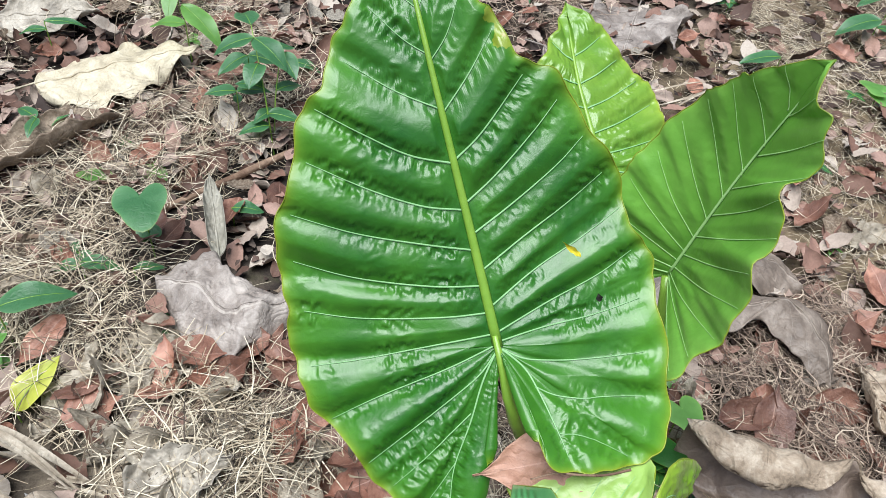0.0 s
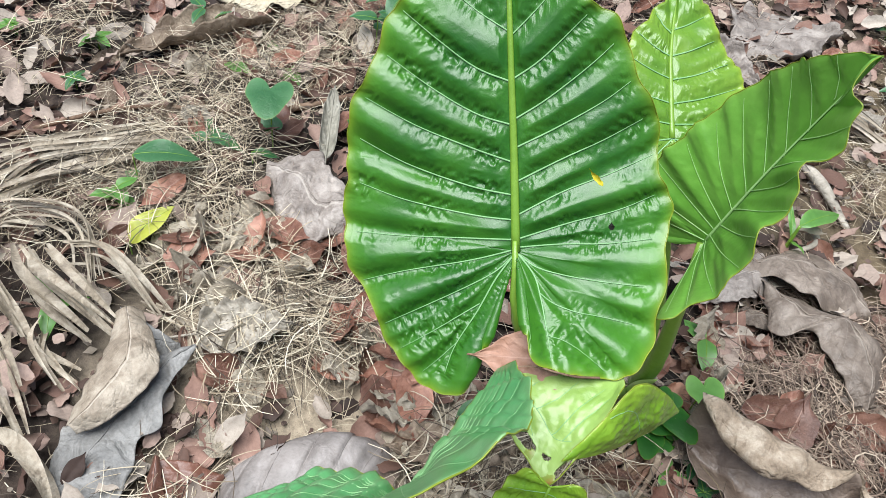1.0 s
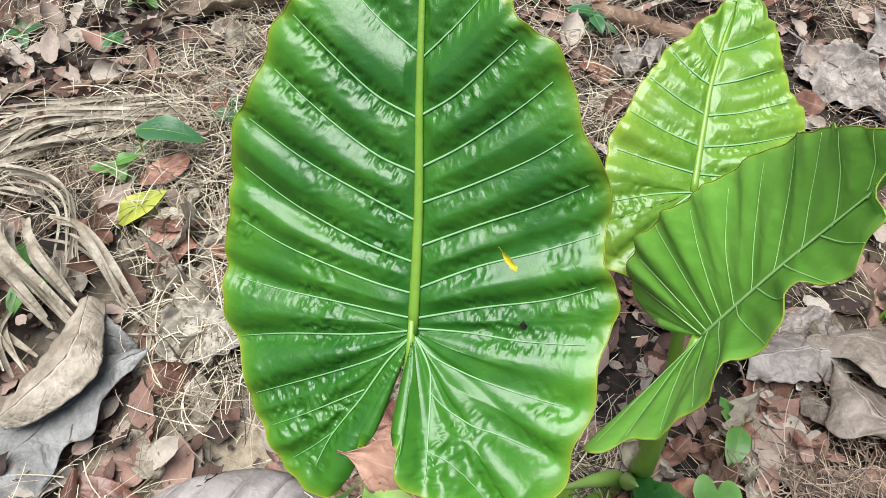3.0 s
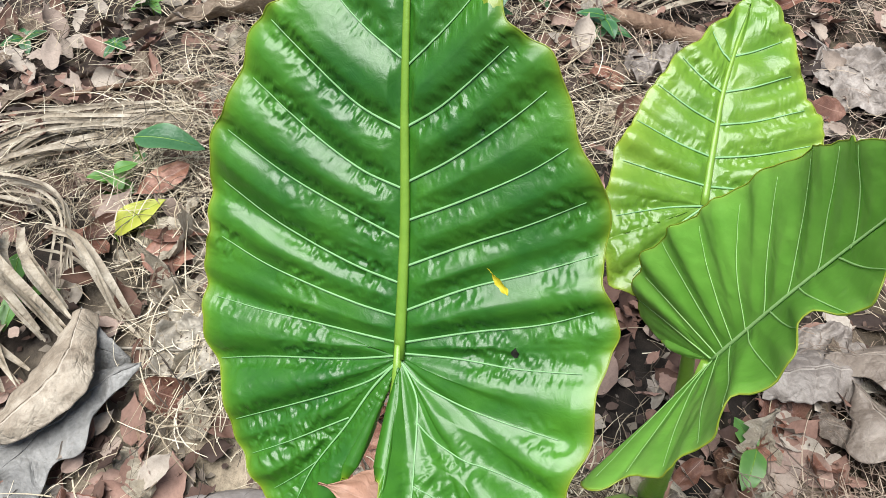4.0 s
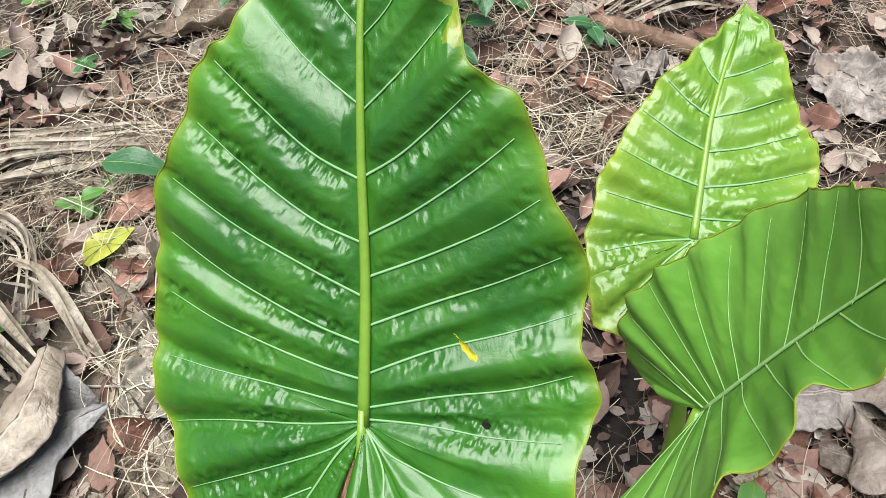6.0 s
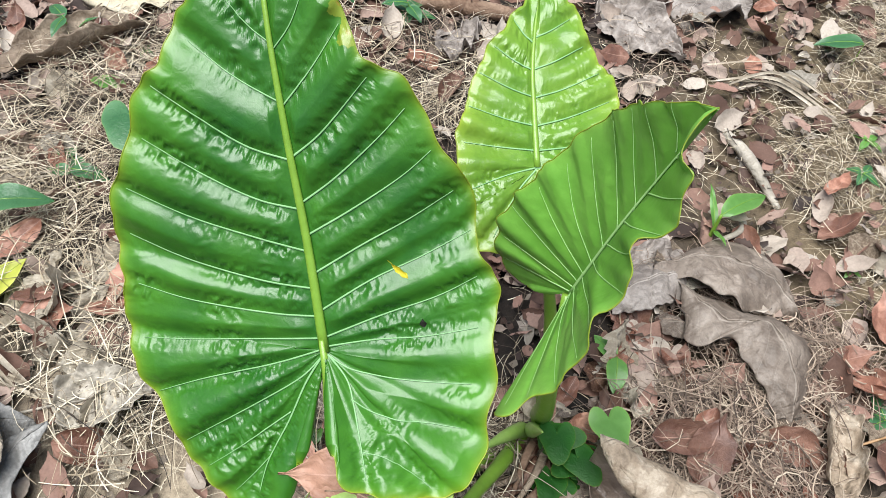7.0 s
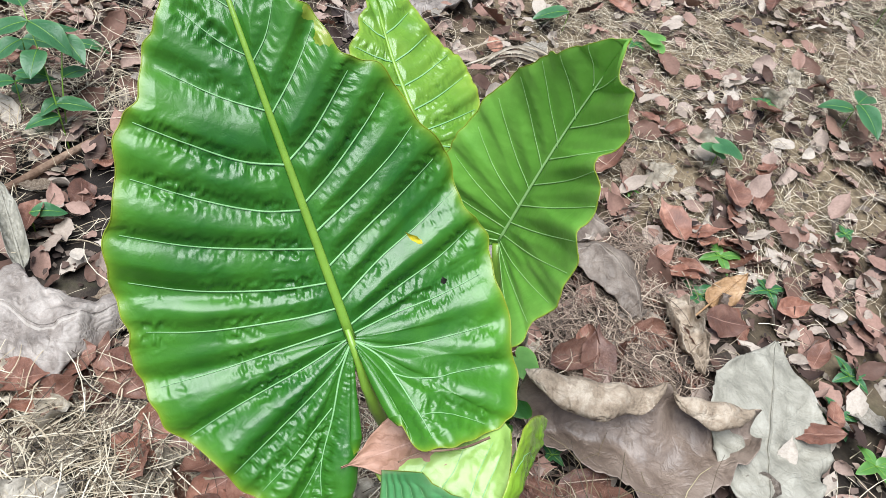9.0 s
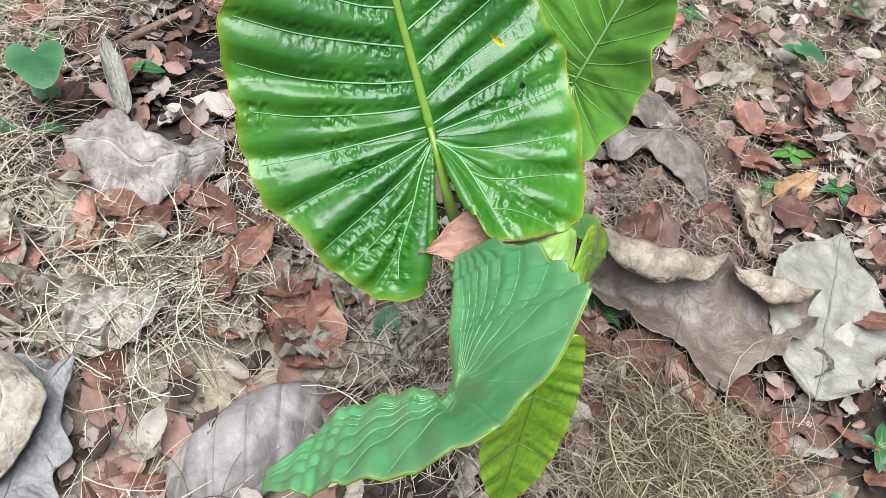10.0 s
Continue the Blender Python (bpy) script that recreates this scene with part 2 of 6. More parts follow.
M_RIB = leaf_material("midrib_green", (0.17, 0.33, 0.03), (0.27, 0.43, 0.055), 0.35, 0.2, 0.1, 0.5)
M_VEIN = leaf_material("vein_green", (0.20, 0.42, 0.16), (0.32, 0.54, 0.26), 0.5, 0.0, 0.1, 0.5)
M_RIM = leaf_material("leaf_rim_yellow", (0.20, 0.30, 0.02), (0.40, 0.42, 0.04), 0.4, 0.1, 0.2, 0.5)
M_RED = dead_material("red_brown_dead_leaf", (0.215, 0.092, 0.056), (0.45, 0.245, 0.170), (0.48, 0.30, 0.225), 0.40, 0.30, 44, 0.95, 0.12, 0.0007, 0.10, 2.6, 4)
M_SALMON = dead_material("salmon_dead_leaf", (0.35, 0.19, 0.125), (0.51, 0.315, 0.225), (0.46, 0.27, 0.2), 0.6, 0.05, 30, 0.1, 0.2, 0.0008, 0.15)
M_TAN = dead_material("tan_dead_leaf", (0.21, 0.155, 0.105), (0.47, 0.385, 0.28), (0.5, 0.43, 0.33), 0.7, 0.0, 30, 0.3)
M_GREY = dead_material("grey_dead_leaf", (0.245, 0.21, 0.18), (0.46, 0.41, 0.36), (0.47, 0.42, 0.36), 0.55, 0.1, 26, 0.15)
M_PALE = dead_material("pale_dead_leaf", (0.34, 0.305, 0.245), (0.54, 0.495, 0.41), (0.30, 0.26, 0.20), 0.7, 0.0, 26, 0.15)
M_SHEATH = dead_material("red_brown_dry_sheath", (0.12, 0.055, 0.032), (0.32, 0.19, 0.12), None, 0.6, 0.1, 30, 0.3)
M_BARK = dead_material("dry_stalk", (0.17, 0.10, 0.06), (0.40, 0.28, 0.19), None, 0.8, 0.0, 30, 0.3)
# the darkest straw tones stand in for shade between the stems
M_STRAW = fibre_material("straw", [(0.0, (0.02, 0.014, 0.009)), (0.28, (0.12, 0.088, 0.055)), (0.55, (0.40, 0.33, 0.22)), (1.0, (0.74, 0.67, 0.51))])
M_FROND = dead_material("dry_frond", (0.30, 0.25, 0.18), (0.60, 0.54, 0.43), None, 0.65, 0.0, 30, 0.35)
# crumbs darkened in colour to imitate shade at the bottom of the litter
M_CRUMB = fibre_material("leaf_crumbs", [(0.0, (0.020, 0.013, 0.009)), (0.25, (0.065, 0.036, 0.025)), (0.5, (0.115, 0.072, 0.054)), (0.75, (0.125, 0.100, 0.078)), (1.0, (0.22, 0.185, 0.14))])
# lowest litter stop carries shade from the gaps under overlapping leaves
M_LITTER = fibre_material("broken_leaf_litter", [(0.0, (0.024, 0.014, 0.010)), (0.25, (0.14, 0.074, 0.050)), (0.45, (0.29, 0.172, 0.130)), (0.65, (0.30, 0.218, 0.175)), (0.85, (0.34, 0.285, 0.230)), (1.0, (0.43, 0.38, 0.315))])
M_ROOT = fibre_material("root_fibres", [(0.0, (0.05, 0.034, 0.024)), (0.4, (0.17, 0.12, 0.085)), (0.75, (0.34, 0.26, 0.19)), (1.0, (0.48, 0.40, 0.30))])
M_BEIGE = dead_material("beige_dead_leaf", (0.30, 0.245, 0.18), (0.54, 0.47, 0.37), (0.56, 0.49, 0.40), 0.65, 0.0, 24, 0.1)
M_CREAM = dead_material("cream_dead_leaf", (0.48, 0.42, 0.29), (0.70, 0.64, 0.48), (0.40, 0.33, 0.24), 0.6, 0.05, 20, 0.1)
M_SPECK = dead_material("speckled_cream_dead_leaf", (0.34, 0.265, 0.185), (0.60, 0.515, 0.40), None, 0.7, 0.0, 20, 0.1, 0.6, 0.002, 0.6, 22, 5)
M_BROWN = dead_material("brown_grey_dead_leaf", (0.170, 0.126, 0.095), (0.32, 0.252, 0.198), None, 0.45, 0.3, 22, 0.1, 0.3, 0.0012, 0.25)
M_FOLD = dead_material("folded_brown_dead_leaf", (0.175, 0.138, 0.106), (0.345, 0.29, 0.235), (0.36, 0.31, 0.255), 0.6, 0.1, 24, 0.1)
M_SLATE = dead_material("slate_grey_dead_leaf", (0.22, 0.215, 0.20), (0.40, 0.39, 0.365), None, 0.55, 0.1, 22, 0.1)
M_PLEAT = dead_material("pleated_grey_dead_leaf", (0.22, 0.195, 0.175), (0.41, 0.37, 0.34), None, 0.52, 0.10, 22, 0.1, 0.25, 0.0006, 0.15)
M_FLAT = dead_material("pale_grey_dead_leaf", (0.28, 0.265, 0.21), (0.42, 0.40, 0.33), (0.24, 0.22, 0.17), 0.6, 0.05, 26, 0.1, 0.3, 0.0010, 0.12)
M_OCHRE = dead_material("ochre_dead_leaf", (0.34, 0.20, 0.09), (0.56, 0.37, 0.20), (0.6, 0.44, 0.26), 0.55, 0.1, 30, 0.2)
M_SCRAP = dead_material("crumpled_cream_scrap", (0.50, 0.43, 0.32), (0.82, 0.75, 0.61), None, 0.75, 0.0, 30, 0.35, 0.5, 0.002, 0.3, 4, 6)
M_NEST = fibre_material("olive_dry_grass", [(0.0, (0.035, 0.025, 0.014)), (0.4, (0.15, 0.115, 0.06)), (0.8, (0.30, 0.25, 0.14)), (1.0, (0.44, 0.38, 0.24))])
M_HEART = leaf_material("dark_heart_leaf", (0.012, 0.065, 0.010), (0.036, 0.14, 0.020), 0.46, 0.0, 0.2, 0.5, 0.02, 60, 0.0020, sheen=0.22)
M_PETAL = leaf_material("yellow_petal", (0.70, 0.56, 0.02), (0.85, 0.72, 0.05), 0.5, 0.0, 0.2, 0.5)
M_FLECK = dead_material("dark_fleck", (0.012, 0.012, 0.01), (0.03, 0.028, 0.02), None, 0.6)


# ---- helpers for building ----
def ground_h(x, y):
    """Height of the soil, gently uneven."""
    p = Vector((x, y, 0.0))
    return 0.020 * noise.noise(p * 2.1) + 0.009 * noise.noise(p * 7.3 + Vector((3, 1, 0)))


def part(name, bm, material, parent, label=""):
    """One bmesh or (vertices, faces[, uvs]) as a mesh object under a thing or a part."""
    me = bpy.data.meshes.new(name)
    if isinstance(bm, bmesh.types.BMesh):
        bm.to_mesh(me)
        bm.free()
    else:
        me.from_pydata([tuple(map(float, v)) for v in bm[0]], [], bm[1])
        if len(bm) > 2:
            lay = me.uv_layers.new(name="UVMap")
            idx = np.empty(len(me.loops), dtype=np.int32)
            me.loops.foreach_get("vertex_index", idx)
            lay.data.foreach_set("uv", np.asarray(bm[2], dtype=np.float32)[idx].ravel())
    me.polygons.foreach_set("use_smooth", [True] * len(me.polygons))
    me.materials.append(material)
    ob = new(name, me)
    if parent is not None:
        ob.parent = parent
    if label:
        ob["label"] = label
    return ob


def thing(name, m, label, category, group="", kind=""):
    ob = new(name)
    ob.empty_display_size = 0.02
    ob.matrix_world = m
    return tagged(ob, label, category, group, kind)


def spline(pts, n):
    """n points at even steps along a smooth curve through pts."""
    p = np.array(pts, float)
    q = np.vstack([2 * p[0] - p[1], p, 2 * p[-1] - p[-2]])
    out = []
    for i in range(1, len(q) - 2):
        for t in np.linspace(0, 1, 24, endpoint=False):
            a, b, c, d = q[i - 1], q[i], q[i + 1], q[i + 2]
            out.append(0.5 * (2 * b + (c - a) * t + (2 * a - 5 * b + 4 * c - d) * t * t + (3 * b - a - 3 * c + d) * t**3))
    out = np.array(out + [p[-1]])
    d = np.r_[0, np.cumsum(np.linalg.norm(np.diff(out, axis=0), axis=1))]
    want = np.linspace(0, d[-1], n)
    return np.stack([np.interp(want, d, out[:, k]) for k in range(out.shape[1])], 1)


def tube(path, radii, sides=8, flat=1.0, up=(0, 0, 1)):
    """A round, tapered rod along a path, closed at its ends."""
    path = np.array(path, float)
    n = len(path)
    radii = np.interp(np.linspace(0, 1, n), np.linspace(0, 1, len(radii)), radii)
    tan = np.gradient(path, axis=0)
    tan /= np.linalg.norm(tan, axis=1)[:, None] + 1e-12
    ref = np.array(up, float)
    a = np.cross(tan, ref)
    bad = np.linalg.norm(a, axis=1) < 1e-3
    a[bad] = np.cross(tan[bad], np.array((0.3, 1.0, 0.2)))
    a /= np.linalg.norm(a, axis=1)[:, None]
    b = np.cross(a, tan)
    vs, fs, uv = [], [], []
    for i in range(n):
        for k in range(sides):
            w = 2 * math.pi * k / sides
            vs.append(path[i] + radii[i] * (math.cos(w) * a[i] + flat * math.sin(w) * b[i]))
            uv.append((i / (n - 1), 0.3))
    for i in range(n - 1):
        for k in range(sides):
            l = (k + 1) % sides
            fs.append((i * sides + k, i * sides + l, (i + 1) * sides + l, (i + 1) * sides + k))
    fs.append(tuple(range(sides))[::-1])
    fs.append(tuple((n - 1) * sides + k for k in range(sides)))
    return vs, fs, uv


def axes(origin, along, normal):
    """A frame with x across, y along and z out of a leaf."""
    u = Vector(along).normalized()
    n = Vector(normal)
    n = (n - u * n.dot(u)).normalized()
    v = u.cross(n)
    m = Matrix((v, u, n)).transposed().to_4x4()
    m.translation = origin
    return m


def swell_between(grid, veins, quilt, pucker, blotch, seed, r):
    """Height of a leaf's skin: it sinks along the veins, swells between them and puckers beside them."""
    shape = grid.shape[:2]
    p = grid[:, :, :2].reshape(-1, 2)
    best = np.full(len(p), 9.0)
    along = np.zeros(len(p))
    for k, (w, _) in enumerate(veins):
        run = spline(w, 60)
        far = np.sqrt(((p[:, None] - run[None]) ** 2).sum(2))
        j = far.argmin(1)
        d = far[np.arange(len(p)), j]
        step = np.linalg.norm(run[1] - run[0])
        closer = d < best
        best[closer], along[closer] = d[closer], (j * step + k * 3.3)[closer]
    rib_d = np.abs(p[:, 0])
    d = np.minimum(best, rib_d * 1.4)
    big_n = np.array([noise.noise(Vector((q[0] * 14, q[1] * 14, seed))) for q in p])
    mid_n = np.array([noise.noise(Vector((q[0] * 34, q[1] * 52, seed + 3.0))) for q in p])
    dash_n = np.array([max(0.0, noise.noise(Vector((q[0] * 85, q[1] * 210, seed + 6.0))) - 0.12) for q in p])
    rip_n = np.array([1.2 * noise.noise(Vector((a * 170 + q * 70, q * 120.0, seed + 9.0))) - 0.9 * abs(noise.noise(Vector((a * 260 - q * 60, q * 90.0, seed + 1.0)))) for a, q in zip(along, d)])
    patch = np.clip(0.45 + 1.3 * np.array([noise.noise(Vector((q[0] * 19 + 5, q[1] * 19, seed + 12.0))) for q in p]), 0, 1.3)
    h = quilt * (0.8 + 0.7 * big_n) * (1 - np.exp(-(d / 0.012) ** 1.5))
    h += pucker * rip_n * patch * np.exp(-((best - 0.0060) / 0.0048) ** 2)
    h += blotch * (mid_n + 3.0 * dash_n * patch) * np.clip(d / 0.008, 0, 1)
    h = h.reshape(shape)
    return h * np.clip((1 - r) * 6 + 0.35, 0, 1)[None, :] * np.clip(r * 8, 0, 1)[None, :]


def blade(plant, m, left, right, rib, mats, veins=(12, 12), quilt=0.006, pucker=0.0012, wave=0.004, rib_r=(0.005, 0.0012), vein_r=0.0015,
          slope=0.75, seed=1, bow=0.12, label="", rim=True, fine=(140, 44), last=0.80, blotch=0.0004, lines=None, scallop=0.016):
    """One arrow-shaped leaf. left, right: the rim from the tip round to the notch, as (across, along, out); rib: the midrib from the
    notch to the tip. Its skin swells between the side veins and puckers along them."""
    mat_skin, mat_rib, mat_vein, mat_rim = mats
    inv = plant.matrix_world.inverted() @ m
    rib_line = spline(rib, 60)
    length = rib_line[-1][1]
    all_v, all_f, all_uv = [], [], []
    vein_paths, rim_paths = [], []
    for side, (edge, nv) in enumerate(((left, veins[0]), (right, veins[1]))):
        ns, nr = fine
        mar = spline(edge, ns)
        s = np.linspace(0, 1, ns)
        wob = np.array([0.8 * noise.noise(Vector((k * 27.0, seed * 3.1, side * 5.0))) + 0.6 * math.sin(k * 68 + seed + 2 * math.sin(k * 9)) + 0.16 * math.sin(k * 163 + 2.2 * math.sin(k * 21 + seed)) for k in s])
        inward = np.minimum(1, np.minimum(s, 1 - s) * 9)
        mar[:, 2] += wave * wob * inward
        mar[:, :2] *= (1 + scallop * np.roll(wob, ns // 26) * inward)[:, None]
        um, vm = mar[:, 1], np.abs(mar[:, 0])
        u0 = np.clip(um - vm * np.clip(0.10 + 2.6 * um * 0.4 / length, 0, slope), 0, length)
        u0 = np.minimum.accumulate(u0)
        org = np.stack([np.interp(u0, rib_line[:, 1], rib_line[:, k]) for k in range(3)], 1)
        org[:, 1] = u0
        r = np.linspace(0, 1, nr)
        span = mar - org
        far = np.linalg.norm(span, axis=1)
        grid = org[:, None] + span[:, None] * r[None, :, None]
        up_part = np.clip(u0 / (0.3 * length), 0, 1)
        grid[:, :, 1] -= (bow * far * up_part)[:, None] * (r * (1 - r))[None, :]
        cuts = np.linspace(0.05, last, nv)
        idx = np.clip(np.searchsorted(cuts, s) - 1, 0, nv - 2)
        k_at = [int(round(c * (ns - 1))) for c in cuts]
        cuts = s[k_at]
        phi = np.clip((s - cuts[idx]) / (cuts[idx + 1] - cuts[idx]), 0, 1)
        swell = np.sin(np.pi * phi)
        lobes = np.clip(far / far.max(), 0.25, 1)
        prof = np.sin(np.pi * np.clip(r, 0, 1) ** 0.75) ** 0.8 + 0.25 * r
        h = quilt * (swell * lobes)[:, None] * prof[None, :]
        beside = np.exp(-((np.minimum(phi, 1 - phi) - 0.17) / 0.13) ** 2)
        rip = np.array([[noise.noise(Vector((a * 24 + seed, b * 4.0, seed + side * 9.0 + int(c) * 1.7))) for b, a in zip(np.full(nr, p), r)] for p, c in zip(phi, idx)])
        patch = np.array([[0.5 + 0.5 * noise.noise(Vector((b * 9 + 4 * side, a * 4.0, seed + 2.0))) for a in r] for b in s])
        h += pucker * beside[:, None] * rip * patch * 2.0 * np.sin(np.pi * r)[None, :] ** 0.5
        uneven = np.array([[noise.noise(Vector((b * 34 + 7 * side, a * 9.0, seed + 5.0))) + 0.6 * noise.noise(Vector((b * 80, a * 20.0, seed + 8.0))) for a in r] for b in s])
        h += blotch * uneven * np.sin(np.pi * np.clip(r * 1.02, 0, 1))[None, :] ** 0.6 * lobes[:, None]
        h *= 1 + 0.5 * np.array([noise.noise(Vector((int(c) * 3.7, seed, side * 4.0))) for c in idx])[:, None]
        if lines:
            h = swell_between(grid, lines[side], quilt, pucker, blotch, seed + side * 17, r)
        ds, dr = np.gradient(grid, axis=0), np.gradient(grid, axis=1)
        nor = np.cross(dr, ds)
        face = np.sign(nor[:, :, 2].sum() + 1e-9)
        nor *= face
        ln = np.linalg.norm(nor, axis=2, keepdims=True)
        nor = np.where(ln > 1e-9, nor / np.maximum(ln, 1e-9), np.array((0, 0, 1.0)))
        nor[:, 0] = (0, 0, 1)
        pos = grid + nor * h[:, :, None]
        off = len(all_v)
        all_v += list(pos.reshape(-1, 3))
        all_uv += [(a, b) for a in s for b in r]
        for i in range(ns - 1):
            for j in range(nr - 1):
                q = (off + i * nr + j, off + i * nr + j + 1, off + (i + 1) * nr + j + 1, off + (i + 1) * nr + j)
                all_f.append(q if face > 0 else q[::-1])
        if lines:
            flat_pos = pos.reshape(-1, 3)
            for w, thick in lines[side]:
                run = spline(w, 34)
                near = [int(np.argmin(((flat_pos[:, :2] - q) ** 2).sum(1))) for q in run]
                run3 = np.array([(q[0], q[1], flat_pos[k][2]) for q, k in zip(run, near)])
                for _ in range(2 if quilt > 0.005 else 9):
                    run3[1:-1, 2] = (run3[:-2, 2] + run3[1:-1, 2] * 2 + run3[2:, 2]) / 4
                run3[:, 2] += 0.0008
                vein_paths.append((run3[:-1], vein_r * thick))
            rim_paths.append(pos[:, -1])
            continue
        for c in cuts[1:]:
            k = int(round(c * (ns - 1)))
            line = pos[k] + nor[k] * 0.0008
            stop = int(nr * 0.93)
            vein_paths.append((line[:stop:3], vein_r * (0.55 + 0.45 * far[k] / far.max())))
        rim_paths.append(pos[:, -1])
    skin = part("leaf_blade", (all_v, all_f, all_uv), mat_skin, plant, label)
    skin.matrix_basis = inv
    sol = skin.modifiers.new("thickness", "SOLIDIFY")
    sol.thickness, sol.offset = 0.0007, -1
    part("midrib", tube(rib_line[::3] + np.array((0, 0, 0.0012)), rib_r, 10, 0.7), mat_rib, skin, "raised pale green midrib")
    for line, rad in vein_paths:
        part("vein", tube(line, (rad, rad * 0.75, rad * 0.35), 6, 0.6), mat_vein, skin)
    if rim:
        for line in rim_paths:
            part("leaf_rim", tube(line[::2], (0.0004, 0.0006, 0.0006, 0.0004), 5), mat_rim, skin, "thin yellowish rim")
    return skin


def stalk(plant, pts, radii, mat, name="petiole", label="", sides=12):
    line = [plant.matrix_world.inverted() @ Vector(p) for p in spline(pts, 22)]
    return part(name, tube(line, radii, sides), mat, plant, label)


def dry_leaf_mesh(L, W, seed, roll=(0.0, 0.0), bend=0.0, twist=0.0, crumple=0.008, lobes=0.0, fold=0.0, blunt=0.7, point=0.35, pleat=0.0, res=(26, 18), rib=True, ragged=1.0, edge=((0.0, 1.0), (0.0, 1.0))):
    """A dry leaf lying along y with its base at the origin: rolled sides, a bend along it, crumpled."""
    na, nb = res
    rnd = random.Random(seed)
    ph = [rnd.uniform(0, 6.28) for _ in range(4)]
    vs, uv, fs = [], [], []
    for i in range(na):
        a = i / (na - 1)
        half = W / 2 * (math.sin(math.pi * min(1, a ** blunt)) ** 0.75 if 0 < a < 1 else 0)
        half *= min(1.0, ((1 - a) / 0.3) ** point) if point else 1.0
        half = max(half, W * 0.012)
        half *= 1 + lobes * (0.6 * math.sin(9 * a + ph[0]) + 0.4 * math.sin(23 * a + ph[1]))
        rag = [1 + ragged * (0.06 + lobes * 0.4) * noise.noise(Vector((a * 11, seed * 1.7, sd))) + ragged * 0.05 * noise.noise(Vector((a * 37, seed, sd))) for sd in (0.0, 9.0)]
        for j in range(nb):
            b = -1 + 2 * j / (nb - 1)
            w = half * b * rag[b > 0] * (1 + (lobes * 0.5 * math.sin(17 * a + ph[2 + (b > 0)]) if abs(b) > 0.6 else 0))
            side_k = roll[0] if b < 0 else roll[1]
            edge_k, edge_b = edge[0] if b < 0 else edge[1]
            x = z = th = 0.0
            for q in range(12):
                bb = (q + 0.5) / 12 * abs(b)
                th += (side_k + (edge_k if bb > edge_b else 0.0)) * abs(w) / 12 / (W / 2)
                x, z = x + math.cos(th) * abs(w) / 12, z + math.sin(th) * abs(w) / 12
            x = x if b > 0 else -x
            z += abs(w) * fold
            tw = twist * (a - 0.3)
            x, z = x * math.cos(tw) - z * math.sin(tw), x * math.sin(tw) + z * math.cos(tw)
            y = L * a
            if abs(bend) > 1e-4:
                kb = bend / L
                y, z = math.sin(kb * L * a) / kb - z * math.sin(kb * L * a), (1 - math.cos(kb * L * a)) / kb + z * math.cos(kb * L * a)
            q = Vector((x / W * 2.2 + seed, y / W * 2.2, z / W))
            z += crumple * (noise.noise(q) + 0.55 * noise.noise(q * 2.7) + 0.25 * noise.noise(q * 6.1))
            z += crumple * (0.9 * (0.25 - abs(noise.noise(q * 1.5 + Vector((7.3, 1.1, 0.4))))) + 0.7 * (0.2 - abs(noise.noise(q * 3.4 + Vector((2.3, 5.1, 0.9))))))
            z += crumple * 0.35 * math.sin(34 * (a - 0.25 * abs(b))) * abs(b) + pleat * abs(math.sin(15 * (a - 0.3 * abs(b)))) * min(1, 4 * abs(b)) * math.sin(math.pi * a)
            z += W * 0.16 * b**8 * noise.noise(Vector((a * 6.0, seed * 2.3, 1.0 if b > 0 else 5.0)))
            vs.append((x, y, z))
            uv.append((a, (b + 1) / 2))
    for i in range(na - 1):
        for j in range(nb - 1):
            fs.append((i * nb + j, i * nb + j + 1, (i + 1) * nb + j + 1, (i + 1) * nb + j))
    return vs, fs, uv


def lay_big_leaf(label, mat, x, y, z, turn, L, W, seed, tilt=(0, 0), category="dead leaf", stem=0.06, **shape):
    """A large fallen leaf as a thing of its own, with its midrib and stalk."""
    ob = thing("dead_leaf", pose(x, y, z + ground_h(x, y), tilt[0], tilt[1], turn), label, category, "large dead leaves on the ground")
    data = dry_leaf_mesh(L, W, seed, res=(60, 40), **shape)
    sk = part("leaf_blade", data, mat, ob)
    sol = sk.modifiers.new("thickness", "SOLIDIFY")
    sol.thickness, sol.offset = 0.0009, 0
    nb = 40
    mid = [(Vector(data[0][i * nb + 19]) + Vector(data[0][i * nb + 20])) / 2 + Vector((0, 0, 0.0012)) for i in range(0, 59, 2)]
    tail = [mid[0] + Vector((0, -k, -0.004 * k / 0.05)) for k in (stem, stem * 0.66, stem * 0.33)]
    part("midrib", tube([tuple(v) for v in tail + mid], (0.0022, 0.002, 0.0006), 6), mat, sk)
    return ob


